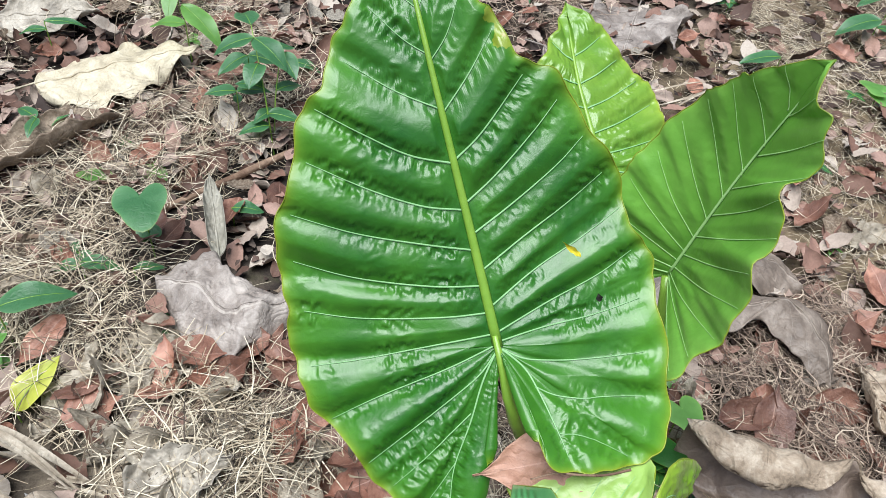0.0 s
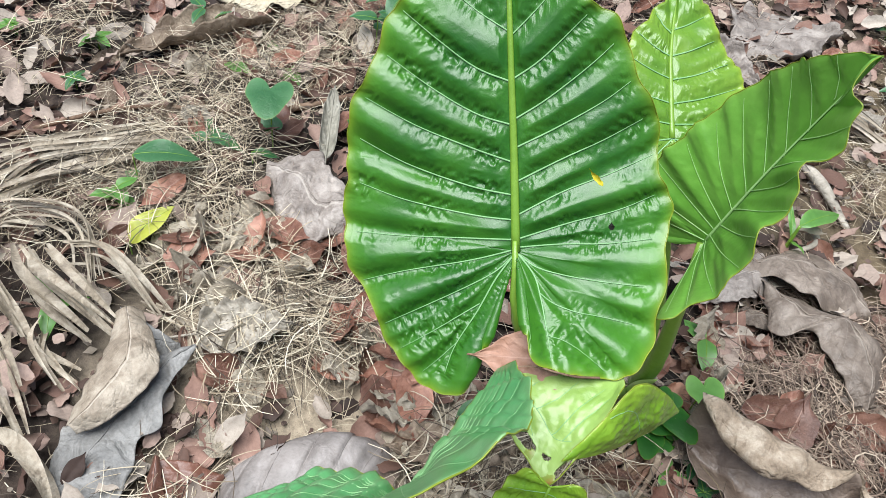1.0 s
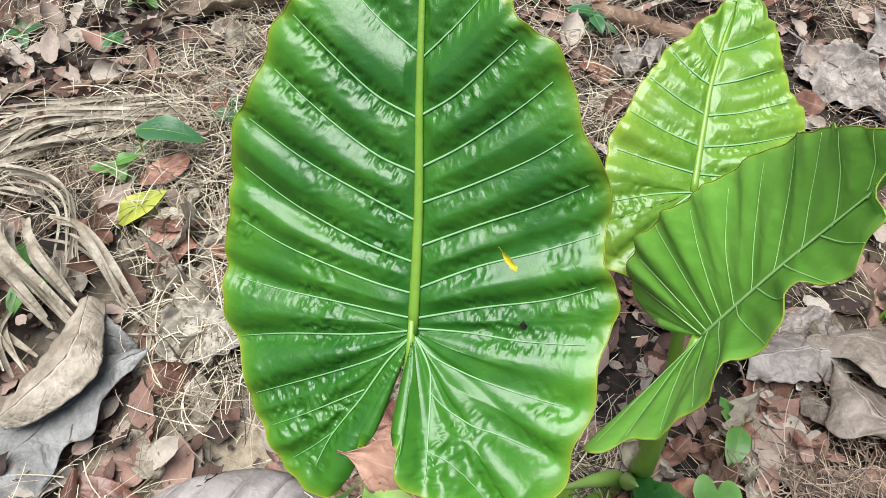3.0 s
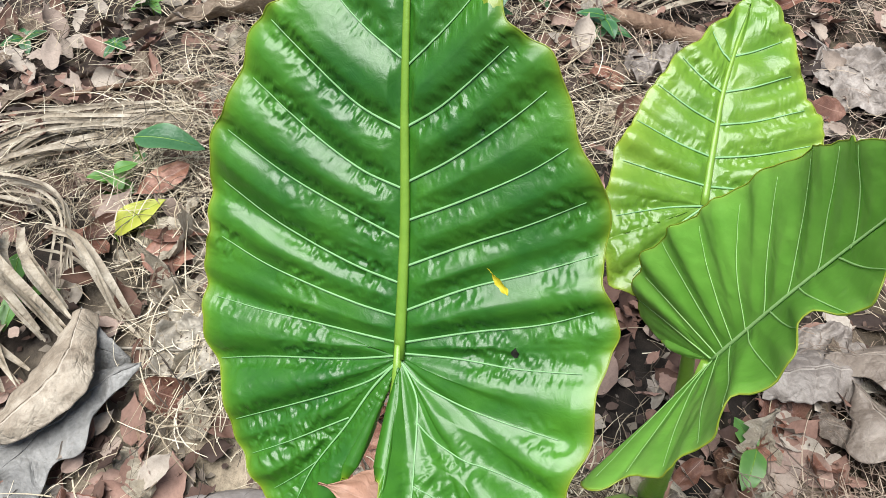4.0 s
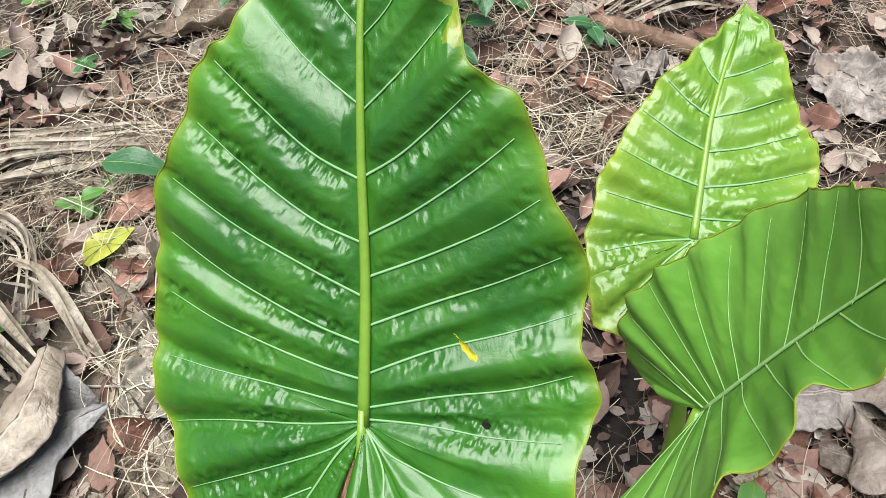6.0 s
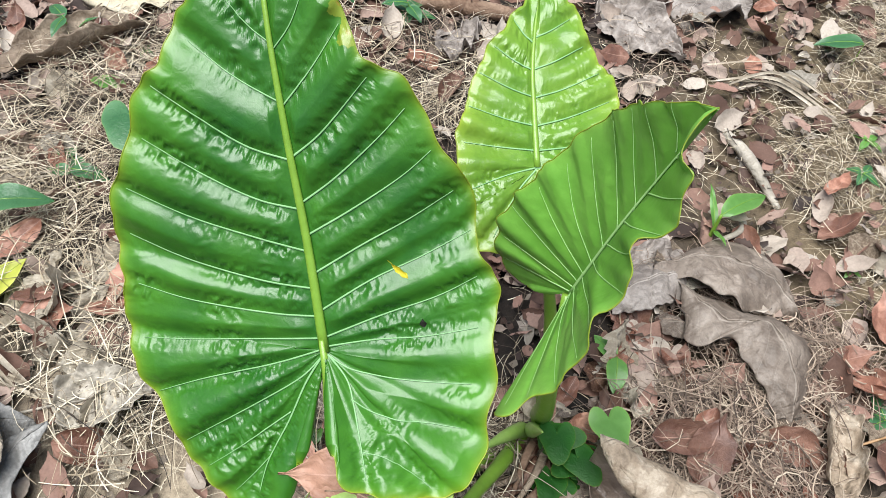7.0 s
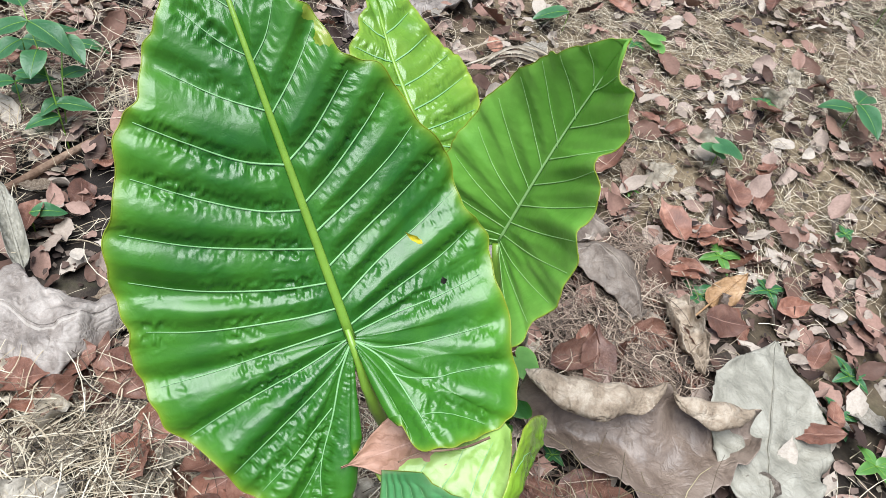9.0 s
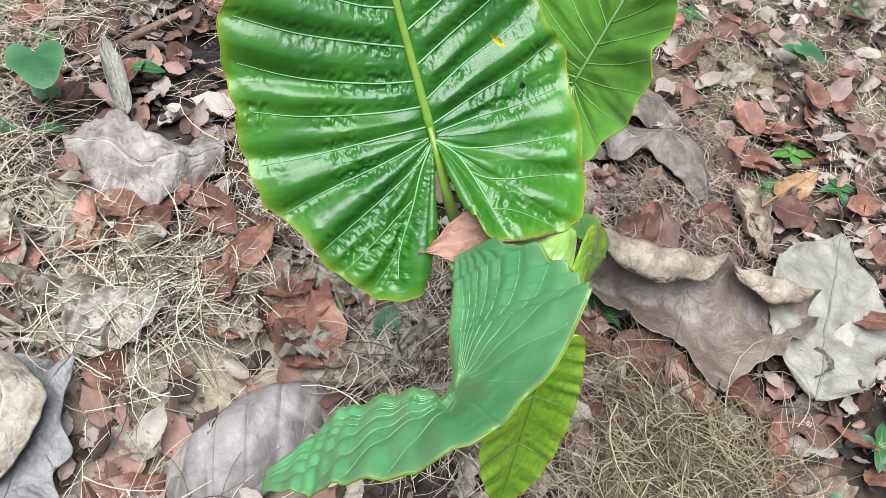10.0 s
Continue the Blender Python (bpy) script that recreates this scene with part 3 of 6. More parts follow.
# ---- the ground: one uneven sheet out to the horizon ----
def make_ground():
    n = 200
    xs = np.linspace(-2.6, 2.8, n)
    ys = np.linspace(-1.6, 3.4, n)
    vs = [(x, y, ground_h(x, y)) for y in ys for x in xs]
    fs = [(j * n + i, j * n + i + 1, (j + 1) * n + i + 1, (j + 1) * n + i) for j in range(n - 1) for i in range(n - 1)]
    rim = [j * n for j in range(n - 1, 0, -1)] + list(range(n - 1)) + [j * n + n - 1 for j in range(n - 1)] + [(n - 1) * n + i for i in range(n - 1, 0, -1)]
    last = rim
    for k, s in enumerate((2.0, 6.0, 25.0, 120.0, 800.0)):
        ring = []
        for i in rim:
            x, y = 0.1 + (vs[i][0] - 0.1) * s, 0.9 + (vs[i][1] - 0.9) * s
            ring.append(len(vs))
            vs.append((x, y, 0.3 * k * noise.noise(Vector((x * 0.05, y * 0.05, 0)))))
        m = len(rim)
        fs += [(last[a], last[(a + 1) % m], ring[(a + 1) % m], ring[a])[::-1] for a in range(m)]
        last = ring
    return tagged(part("ground", (vs, fs), M_SOIL, None), "bare clay soil strewn with leaf litter and straw", "ground", kind="structure")


make_ground()

# ---- the large plant ----
BASE = Vector((0.17, 0.29, 0.0))
plant = thing("elephant_ear_plant", Matrix.Translation(BASE), "tall elephant ear plant with large glossy green arrow-shaped leaves", "plant")
GREEN = (M_RIB, M_VEIN, M_RIM)

# side veins of the tallest leaf as (across, along) with their relative thickness
BIG_LEFT = [([(0, 0.300), (-0.014, 0.318), (-0.026, 0.342)], 0.5), ([(0, 0.262), (-0.018, 0.280), (-0.040, 0.312)], 0.6), ([(0, 0.216), (-0.034, 0.240), (-0.072, 0.276)], 0.8),
            ([(0, 0.169), (-0.035, 0.185), (-0.070, 0.213), (-0.104, 0.244)], 1.0), ([(0, 0.127), (-0.036, 0.140), (-0.077, 0.166), (-0.124, 0.203)], 1.0),
            ([(0, 0.090), (-0.041, 0.106), (-0.097, 0.131), (-0.150, 0.163)], 1.0), ([(0, 0.057), (-0.046, 0.068), (-0.109, 0.092), (-0.161, 0.122)], 1.0),
            ([(0, 0.032), (-0.042, 0.038), (-0.111, 0.055), (-0.164, 0.076)], 1.0), ([(0, 0.012), (-0.048, 0.014), (-0.112, 0.017), (-0.172, 0.023)], 0.95),
            ([(0, 0.002), (-0.048, -0.009), (-0.114, -0.019), (-0.166, -0.030)], 0.95), ([(0, -0.002), (-0.024, -0.022), (-0.069, -0.044), (-0.140, -0.074)], 0.9),
            ([(0, -0.001), (-0.020, -0.027), (-0.039, -0.060), (-0.063, -0.097), (-0.074, -0.128)], 1.1), ([(-0.037, -0.053), (-0.083, -0.079), (-0.122, -0.100)], 0.7), ([(-0.061, -0.093), (-0.080, -0.110), (-0.098, -0.124)], 0.5)]
BIG_RIGHT = [([(0, 0.300), (0.012, 0.318), (0.022, 0.340)], 0.5), ([(0, 0.256), (0.019, 0.275), (0.036, 0.304)], 0.6), ([(0, 0.212), (0.030, 0.240), (0.058, 0.272)], 0.8),
             ([(0, 0.171), (0.030, 0.190), (0.075, 0.230)], 1.0), ([(0, 0.132), (0.033, 0.151), (0.073, 0.180), (0.100, 0.203)], 1.0), ([(0, 0.104), (0.042, 0.123), (0.086, 0.146), (0.116, 0.167)], 1.0),
             ([(0, 0.070), (0.047, 0.092), (0.087, 0.109), (0.128, 0.130)], 1.0), ([(0, 0.036), (0.047, 0.059), (0.092, 0.075), (0.138, 0.094)], 1.0), ([(0, 0.012), (0.052, 0.027), (0.102, 0.039), (0.140, 0.054)], 1.0),
             ([(0, 0.004), (0.044, 0.006), (0.091, 0.006), (0.138, 0.010)], 0.95), ([(0, -0.001), (0.027, -0.018), (0.079, -0.029), (0.130, -0.036)], 0.95),
             ([(0, 0), (0.018, -0.021), (0.027, -0.042), (0.036, -0.074), (0.041, -0.098)], 1.1), ([(0.025, -0.038), (0.045, -0.052), (0.085, -0.063), (0.119, -0.072)], 0.8), ([(0.037, -0.075), (0.059, -0.085), (0.092, -0.112)], 0.6)]

# the tallest leaf, facing the path
big = axes((0.0, 0.0, 0.496), (-0.077, 0.075, 0.136), (0.15, -0.827, 0.54))
blade(plant, big,
      [(0, 0.405, -0.03), (-0.05, 0.325, -0.004), (-0.093, 0.264, 0.012), (-0.130, 0.207, 0.02), (-0.158, 0.156, 0.017), (-0.171, 0.11, 0.012), (-0.178, 0.05, 0.011),
       (-0.178, 0.0, 0.016), (-0.158, -0.04, 0.024), (-0.140, -0.075, 0.029), (-0.108, -0.127, 0.034), (-0.066, -0.147, 0.036), (-0.044, -0.128, 0.033), (-0.030, -0.098, 0.025), (-0.018, -0.055, 0.012), (-0.007, -0.018, 0.003), (0, 0, 0)],
      [(0, 0.405, -0.03), (0.040, 0.322, -0.01), (0.058, 0.280, -0.004), (0.080, 0.238, -0.008), (0.105, 0.212, -0.012), (0.131, 0.143, -0.032), (0.142, 0.085, -0.036),
       (0.150, 0.04, -0.034), (0.147, -0.025, -0.012), (0.138, -0.068, 0.004), (0.132, -0.098, 0.020), (0.118, -0.116, 0.032), (0.075, -0.114, 0.048), (0.040, -0.102, 0.062), (0.023, -0.092, 0.066), (0.017, -0.072, 0.056), (0.010, -0.040, 0.028), (0.003, -0.012, 0.006), (0, 0, 0)],
      [(0, 0, 0), (0, 0.1, -0.004), (0, 0.2, 0.0), (0, 0.3, -0.004), (0, 0.405, -0.03)],
      (M_BIG, *GREEN), (14, 14), 0.0086, 0.0036, 0.006, (0.0048, 0.0014), 0.0010, seed=3, label="large glossy dark green blade with puckered skin", fine=(430, 170), last=0.81, blotch=0.0007,
      lines=(BIG_LEFT, BIG_RIGHT), scallop=0.028)
stalk(plant, [(-0.005, 0.003, 0.506), (0.001, -0.001, 0.494), (0.03, -0.03, 0.44), (0.07, 0.01, 0.30), (0.10, 0.08, 0.13), (0.14, 0.22, 0.0)], (0.0026, 0.0066, 0.0075, 0.008, 0.009, 0.010, 0.014, 0.018), M_RIB)

# side veins of the leaf that stands on edge: where each leaves the midrib, and its end
SIDE_LEFT = [([(0, o), (v * 0.46, o + (u - o) * 0.42), (v, u)], 1.0) for o, v, u in ((0.003, -0.040, -0.034), (0.012, -0.052, -0.004), (0.024, -0.058, 0.038), (0.040, -0.061, 0.078), (0.062, -0.068, 0.118), (0.090, -0.071, 0.160), (0.122, -0.062, 0.198), (0.158, -0.046, 0.232), (0.198, -0.029, 0.258), (0.242, -0.010, 0.284))]
SIDE_RIGHT = [([(0, o), (v * 0.5, o + (u - o) * 0.47), (v, u)], 1.0) for o, v, u in ((0.0, 0.176, 0.052), (0.001, 0.166, 0.066), (0.004, 0.158, 0.090), (0.014, 0.148, 0.128), (0.036, 0.134, 0.160), (0.066, 0.114, 0.190), (0.100, 0.094, 0.216), (0.140, 0.086, 0.240), (0.186, 0.072, 0.270), (0.236, 0.044, 0.288))]

# the side leaf, standing on edge
side = axes((0.156, 0.226, 0.420), (0.05, 0.0, 0.29), (-0.949, -0.252, 0.189))
blade(plant, side,
      [(0.008, 0.306, -0.002), (-0.004, 0.290, 0.018), (-0.018, 0.269, 0.030), (-0.048, 0.228, 0.042), (-0.074, 0.178, 0.050), (-0.076, 0.130, 0.066), (-0.064, 0.077, 0.084), (-0.052, 0.020, 0.096),
       (-0.040, -0.014, 0.090), (-0.040, -0.038, 0.076), (-0.036, -0.052, 0.058), (-0.020, -0.044, 0.036), (-0.006, -0.018, 0.012), (0, 0, 0)],
      [(0.008, 0.306, -0.002), (0.030, 0.302, 0.012), (0.047, 0.286, 0.014), (0.062, 0.280, 0.004), (0.077, 0.256, -0.002), (0.083, 0.236, 0.002), (0.085, 0.222, 0.016), (0.104, 0.200, 0.010), (0.122, 0.176, 0.010), (0.128, 0.162, 0.020),
       (0.154, 0.128, 0.018), (0.164, 0.092, 0.026), (0.168, 0.066, 0.036), (0.186, 0.056, 0.056), (0.172, 0.040, 0.052), (0.12, 0.022, 0.028), (0.05, 0.008, 0.008), (0, 0, 0)],
      [(0, 0, 0), (-0.002, 0.118, 0.0), (-0.002, 0.2, -0.002), (0.008, 0.306, -0.002)],
      (M_SIDE, M_THREAD, M_THREAD, M_RIM), (12, 11), 0.0046, 0.0005, 0.004, (0.0024, 0.0008), 0.0008, scallop=0.020, seed=8, slope=0.85, last=0.86, blotch=0.0004, fine=(190, 60),
      lines=(SIDE_LEFT, SIDE_RIGHT), label="smooth mid green blade with pale veins")
stalk(plant, [(0.154, 0.223, 0.420), (0.165, 0.20, 0.36), (0.178, 0.21, 0.2), (0.174, 0.25, 0.1), (0.172, 0.295, 0.0)], (0.006, 0.009, 0.012, 0.015, 0.019), M_RIB)

# side veins of the leaf behind: where each leaves the midrib and where it ends
BACK_LEFT = [([(0.001, o), (v * 0.45, o + (u - o) * 0.36), (v, u)], 1.0) for o, v, u in ((0.155, -0.022, 0.184), (0.118, -0.048, 0.148), (0.085, -0.068, 0.113), (0.050, -0.082, 0.072), (0.020, -0.088, 0.028), (0.0, -0.084, -0.030), (0.0, -0.055, -0.085))]
BACK_RIGHT = [([(0.001, o), (v * 0.45, o + (u - o) * 0.36), (v, u)], 1.0) for o, v, u in ((0.160, 0.050, 0.188), (0.120, 0.064, 0.152), (0.085, 0.082, 0.118), (0.050, 0.094, 0.084), (0.020, 0.094, 0.036), (0.0, 0.084, -0.028), (0.0, 0.050, -0.080))]

# the leaf behind, tilted to the sky
back = axes((0.055, 0.35, 0.445), (-0.063, 0.1, 0.06), (0.27, -0.37, 0.89))
blade(plant, back,
      [(0.016, 0.245, -0.01), (-0.017, 0.195, 0.0), (-0.057, 0.14, 0.004), (-0.088, 0.06, 0.004), (-0.096, 0.0, 0.003), (-0.09, -0.06, 0.0), (-0.066, -0.10, -0.004), (-0.03, -0.09, -0.004), (-0.008, -0.04, 0), (0, 0, 0)],
      [(0.016, 0.245, -0.01), (0.040, 0.222, -0.002), (0.062, 0.185, 0.0), (0.069, 0.155, 0.0), (0.085, 0.13, 0.0), (0.103, 0.09, 0.0), (0.098, 0.03, 0.0), (0.085, -0.04, 0), (0.06, -0.09, 0), (0.025, -0.08, 0), (0.006, -0.03, 0), (0, 0, 0)],
      [(0, 0, 0), (-0.001, 0.07, 0.0), (0.0, 0.134, 0.0), (0.016, 0.245, -0.01)],
      (M_BACK, *GREEN), (12, 12), 0.0070, 0.0030, 0.004, (0.0040, 0.001), 0.0012, seed=12, fine=(170, 90), blotch=0.0020, lines=(BACK_LEFT, BACK_RIGHT), scallop=0.03, label="bright yellow-green glossy blade")
stalk(plant, [(0.055, 0.35, 0.443), (0.09, 0.33, 0.36), (0.14, 0.31, 0.2), (0.168, 0.30, 0.0)], (0.005, 0.007, 0.011, 0.016), M_RIB)

def sheet_leaf(rim_a, rim_b, mat, name, label, seed, crease, swell=0.0, grain=26.0, na=90, nb=56, veins=(), holes=(), wavy=0.0, groove=0.00012):
    """A piece of living leaf spanned between two rims in space, crinkled; veins run in shares along and across it, holes are torn in it."""
    ra, rb = spline(rim_a, na), spline(rim_b, na)
    b = np.linspace(0, 1, nb)
    for rim, ph in ((ra, 0.0), (rb, 2.0)):
        t = np.linspace(0, 1, na)
        rim[:, 2] += wavy * (np.sin(t * 31 + ph + seed) + 0.7 * np.sin(t * 57 + ph) + 0.5 * np.sin(t * 113 + 2 * np.sin(t * 23))) * np.sin(np.pi * t) ** 0.5
    grid = ra[:, None] * (1 - b)[None, :, None] + rb[:, None] * b[None, :, None]
    nor = np.cross(np.gradient(grid, axis=1), np.gradient(grid, axis=0))
    nor /= np.linalg.norm(nor, axis=2, keepdims=True) + 1e-9
    nor *= 1 if nor[:, :, 2].mean() > 0 else -1
    h = np.zeros((na, nb))
    for i in range(na):
        for j in range(nb):
            q = Vector(grid[i, j]) * grain + Vector((0, 0, seed))
            h[i, j] = crease * (1.3 * noise.noise(q) + 0.8 * abs(noise.noise(q * 2.6)) + 0.4 * noise.noise(q * 6.0))
    k = np.sin(np.pi * b)[None, :] ** 0.7 * np.sin(np.pi * np.linspace(0, 1, na))[:, None] ** 0.5
    for line in veins:
        for x, y in spline(line, 50):
            h -= groove * np.exp(-(((np.arange(na) / (na - 1) - x)[:, None] * 38) ** 2 + ((b - y)[None, :] * 22) ** 2)) * min(1.0, 4 * math.hypot(x - line[0][0], y - line[0][1]))
    pos = grid + nor * (h * (0.35 + 0.65 * k) + swell * k)[:, :, None]
    flat = pos.reshape(-1, 3)
    uv = [(i / (na - 1), abs(2 * c - 1)) for i in range(na) for c in b]
    fs = []
    for i in range(na - 1):
        for j in range(nb - 1):
            u, v = i / (na - 1), j / (nb - 1)
            if any(math.hypot(u - x, v - y) < r * (1 + 0.7 * noise.noise(Vector((u * 17, v * 17, seed)))) for x, y, r in holes):
                continue
            fs.append((i * nb + j, i * nb + j + 1, (i + 1) * nb + j + 1, (i + 1) * nb + j))
    sk = part(name, (flat - np.array(plant.matrix_world.translation), fs, uv), mat, plant, label)
    sol = sk.modifiers.new("thickness", "SOLIDIFY")
    sol.thickness, sol.offset = 0.0007, 0
    for line in veins:
        run = []
        for x, y in spline(line, 44):
            u, v = min(na - 1.001, max(0, x * (na - 1))), min(nb - 1.001, max(0, y * (nb - 1)))
            i, j, fu, fv = int(u), int(v), u % 1, v % 1
            run.append(((pos[i, j] * (1 - fu) + pos[i + 1, j] * fu) * (1 - fv) + (pos[i, j + 1] * (1 - fu) + pos[i + 1, j + 1] * fu) * fv) + nor[i, j] * 0.0003)
        run = np.array(run)
        part("vein", tube(run - np.array(plant.matrix_world.translation), (0.0005, 0.00045, 0.00025), 6, 0.8), M_VEIN, sk)
    for rim in (pos[:, 0], pos[:, -1], pos[0, :], pos[-1, :]):
        part("leaf_rim", tube(rim[::2] - np.array(plant.matrix_world.translation), (0.0004, 0.0007, 0.0007, 0.0004), 5), M_RIM, sk, "thin yellowish rim")
    return sk


# the young leaf in front, its two lobes spread like wings
sheet_leaf([(0.045, -0.094, 0.436), (0.048, -0.161, 0.460), (0.050, -0.222, 0.484), (0.056, -0.262, 0.505), (0.046, -0.285, 0.505), (0.013, -0.280, 0.492), (-0.029, -0.290, 0.448), (-0.074, -0.334, 0.415)],
           [(0.070, -0.140, 0.532), (0.094, -0.181, 0.576), (0.112, -0.225, 0.622), (0.119, -0.259, 0.648), (0.108, -0.306, 0.671), (0.094, -0.344, 0.684), (0.078, -0.368, 0.681), (0.064, -0.393, 0.678), (0.046, -0.403, 0.672), (0.022, -0.404, 0.643), (0.003, -0.398, 0.603), (-0.024, -0.383, 0.535), (-0.070, -0.354, 0.428)],
           M_FRONT, "leaf_blade", "blue-green young blade folded into two lobes", 21.0, 0.0010, 0.004, 14.0, 130, 60,
           [[(0.50, 0.12), (0.5 + (u - 0.5) * 0.5, 0.12 + (v - 0.12) * k), (u, v)] for u, v, k in
            ((0.04, 0.10, 0.3), (0.03, 0.24, 0.35), (0.03, 0.38, 0.4), (0.04, 0.54, 0.42), (0.05, 0.70, 0.45), (0.08, 0.88, 0.48), (0.17, 0.95, 0.5), (0.27, 0.95, 0.5), (0.36, 0.95, 0.5), (0.45, 0.95, 0.5),
             (0.96, 0.20, 0.4), (0.96, 0.36, 0.42), (0.95, 0.55, 0.45), (0.92, 0.78, 0.48), (0.84, 0.95, 0.5), (0.74, 0.95, 0.5), (0.63, 0.95, 0.5))], (), 0.0075, 0.0007)
stalk(plant, [(0.060, -0.272, 0.474), (0.085, -0.23, 0.40), (0.12, -0.08, 0.24), (0.15, 0.12, 0.10), (0.165, 0.28, 0.0)], (0.0035, 0.005, 0.008, 0.014), M_RIB)

# the fading leaf underneath, sunk and torn, with one side rolled up to a lime green tip
limp = sheet_leaf([(0.041, -0.089, 0.418), (0.075, -0.074, 0.432), (0.118, -0.050, 0.444), (0.148, -0.036, 0.450), (0.158, -0.050, 0.460)],
                  [(0.052, -0.104, 0.420), (0.089, -0.136, 0.414), (0.112, -0.148, 0.414), (0.142, -0.160, 0.412), (0.153, -0.128, 0.434), (0.157, -0.100, 0.452), (0.157, -0.068, 0.466)],
                  M_LOW, "leaf_blade", "fading pale green glossy blade with torn spots", 31.0, 0.0024, 0.004, 22.0, 130, 84,
                  [[(0.06, 0.25), (0.35, 0.45), (0.62, 0.75)], [(0.35, 0.45), (0.45, 0.30), (0.60, 0.12)], [(0.48, 0.58), (0.62, 0.45), (0.80, 0.30)], [(0.22, 0.36), (0.28, 0.22), (0.36, 0.08)], [(0.30, 0.42), (0.32, 0.60), (0.36, 0.74)], [(0.55, 0.67), (0.70, 0.62), (0.86, 0.55)]], [(0.30, 0.84, 0.075), (0.58, 0.95, 0.05), (0.46, 0.78, 0.025)])
sheet_leaf([(0.143, -0.138, 0.434), (0.156, -0.098, 0.460), (0.168, -0.052, 0.474), (0.196, -0.012, 0.430), (0.218, 0.019, 0.376)],
           [(0.143, -0.142, 0.432), (0.166, -0.112, 0.424), (0.190, -0.057, 0.394), (0.206, -0.018, 0.382), (0.219, 0.021, 0.373)], M_HANG, "folded_tip", "lime green glossy tip folded up", 35.0, 0.0034, 0.005, 34.0, 80, 44,
           [[(0.25, 0.1), (0.45, 0.45), (0.55, 0.9)]])


def twig_on_leaf():
    a, b = Vector((0.058, -0.090, 0.447)), Vector((0.135, -0.072, 0.476))
    ob = thing("twig", Matrix.Translation(a), "thin grey-brown twig lying on a fading leaf", "twig")
    d = b - a
    line = spline([tuple(d * k + Vector((0, 0.003 * math.sin(k * 7), 0.003 * math.sin(k * 3.1)))) for k in (0, 0.25, 0.5, 0.75, 1)], 18)
    part("rod", tube(line, (0.0007, 0.0009, 0.0011, 0.0013), 7), M_BARK, ob)


twig_on_leaf()

# its far half hangs down in a fold
hang = axes((0.145, -0.175, 0.44), (0.005, -0.07, -0.22), (0.3, -0.8, 0.5))
blade(plant, hang,
      [(0.0, 0.24, 0.0), (-0.03, 0.19, 0.004), (-0.045, 0.12, 0.004), (-0.045, 0.05, 0.0), (-0.03, -0.01, 0.0), (0, 0, 0)],
      [(0.0, 0.24, 0.0), (0.03, 0.18, 0.006), (0.045, 0.12, 0.008), (0.045, 0.05, 0.004), (0.03, -0.01, 0.0), (0, 0, 0)],
      [(0, 0, 0), (0, 0.1, 0.0), (0, 0.24, 0)],
      (M_HANG, *GREEN), (4, 4), 0.002, 0.0012, 0.003, (0.0012, 0.0005), 0.0005, seed=41, label="hanging glossy yellow-green fold of a fading leaf", fine=(110, 60), blotch=0.0014)

# dry sheaths and shoots round the base
for a, b, c, r, lab in (((0.17, 0.28, 0.0), (0.20, 0.20, 0.05), (0.15, 0.08, 0.03), 0.022, "fibrous red-brown dead leaf stalk"),
                        ((0.18, 0.27, 0.0), (0.24, 0.18, 0.03), (0.21, 0.06, 0.02), 0.018, "fibrous red-brown dead leaf stalk"),
                        ((0.15, 0.26, 0.0), (0.07, 0.14, 0.04), (0.02, 0.05, 0.02), 0.020, "dry fibrous leaf stalk")):
    core = stalk(plant, [a, b, c], (r * 0.7, r * 0.5, r * 0.25), M_SHEATH, "dead_stalk", lab, 9)
    rnd = random.Random(int(r * 1000))
    for k in range(6):
        jit = [Vector([rnd.uniform(-1, 1) * r * q for _ in range(2)] + [rnd.uniform(0.2, 0.9) * r]) for q in (0.6, 1.2, 2.2)]
        line = [plant.matrix_world.inverted() @ (Vector(p) + j) for p, j in zip(spline([a, b, c], 3), jit)]
        part("fibre", tube(spline([tuple(v) for v in line], 14), (r * 0.22, r * 0.30, r * 0.05), 6, 0.14), (M_SHEATH, M_TAN, M_BARK)[k % 3], core)
for a, b, c in (((0.17, 0.27, 0.0), (0.175, 0.21, 0.12), (0.19, 0.17, 0.21)), ((0.165, 0.27, 0.0), (0.15, 0.20, 0.10), (0.125, 0.13, 0.15))):
    stalk(plant, [a, b, c], (0.012, 0.012, 0.009, 0.001), M_LOW, "shoot", "yellow-green rolled young shoot", 9)


def red_leaf_on_plant():
    ob = thing("dead_leaf", axes((0.116, -0.044, 0.452), (-0.102, -0.049, -0.020), (0.20, -0.50, 0.84)), "red-brown dead leaf caught under the glossy blade", "dead leaf")
    sk = part("leaf_blade", dry_leaf_mesh(0.120, 0.060, 77, (0.2, 0.1), -0.1, 0.0, 0.004, 0.04, point=1.1, blunt=0.72), M_SALMON, ob)
    sk.modifiers.new("thickness", "SOLIDIFY").thickness = 0.0006


red_leaf_on_plant()


def yellow_petal():
    m = big @ pose(0.088, 0.067, 0.010, 0, 0, 35)
    ob = thing("petal", m, "small crumpled yellow petal lying on the glossy blade", "petal")
    part("petal_blade", dry_leaf_mesh(0.024, 0.0055, 5, (0.9, 0.6), 0.6, 1.4, 0.0012, 0.3, res=(14, 8)), M_PETAL, ob)
    fl = thing("fleck", big @ pose(0.096, 0.024, 0.010), "small dark fleck of debris on the glossy blade", "debris")
    part("fleck_body", dry_leaf_mesh(0.008, 0.006, 9, (0.6, 0.6), 0.2, 0, 0.001, 0.3, res=(8, 6)), M_FLECK, fl)


yellow_petal()


# ---- large dead leaves ----

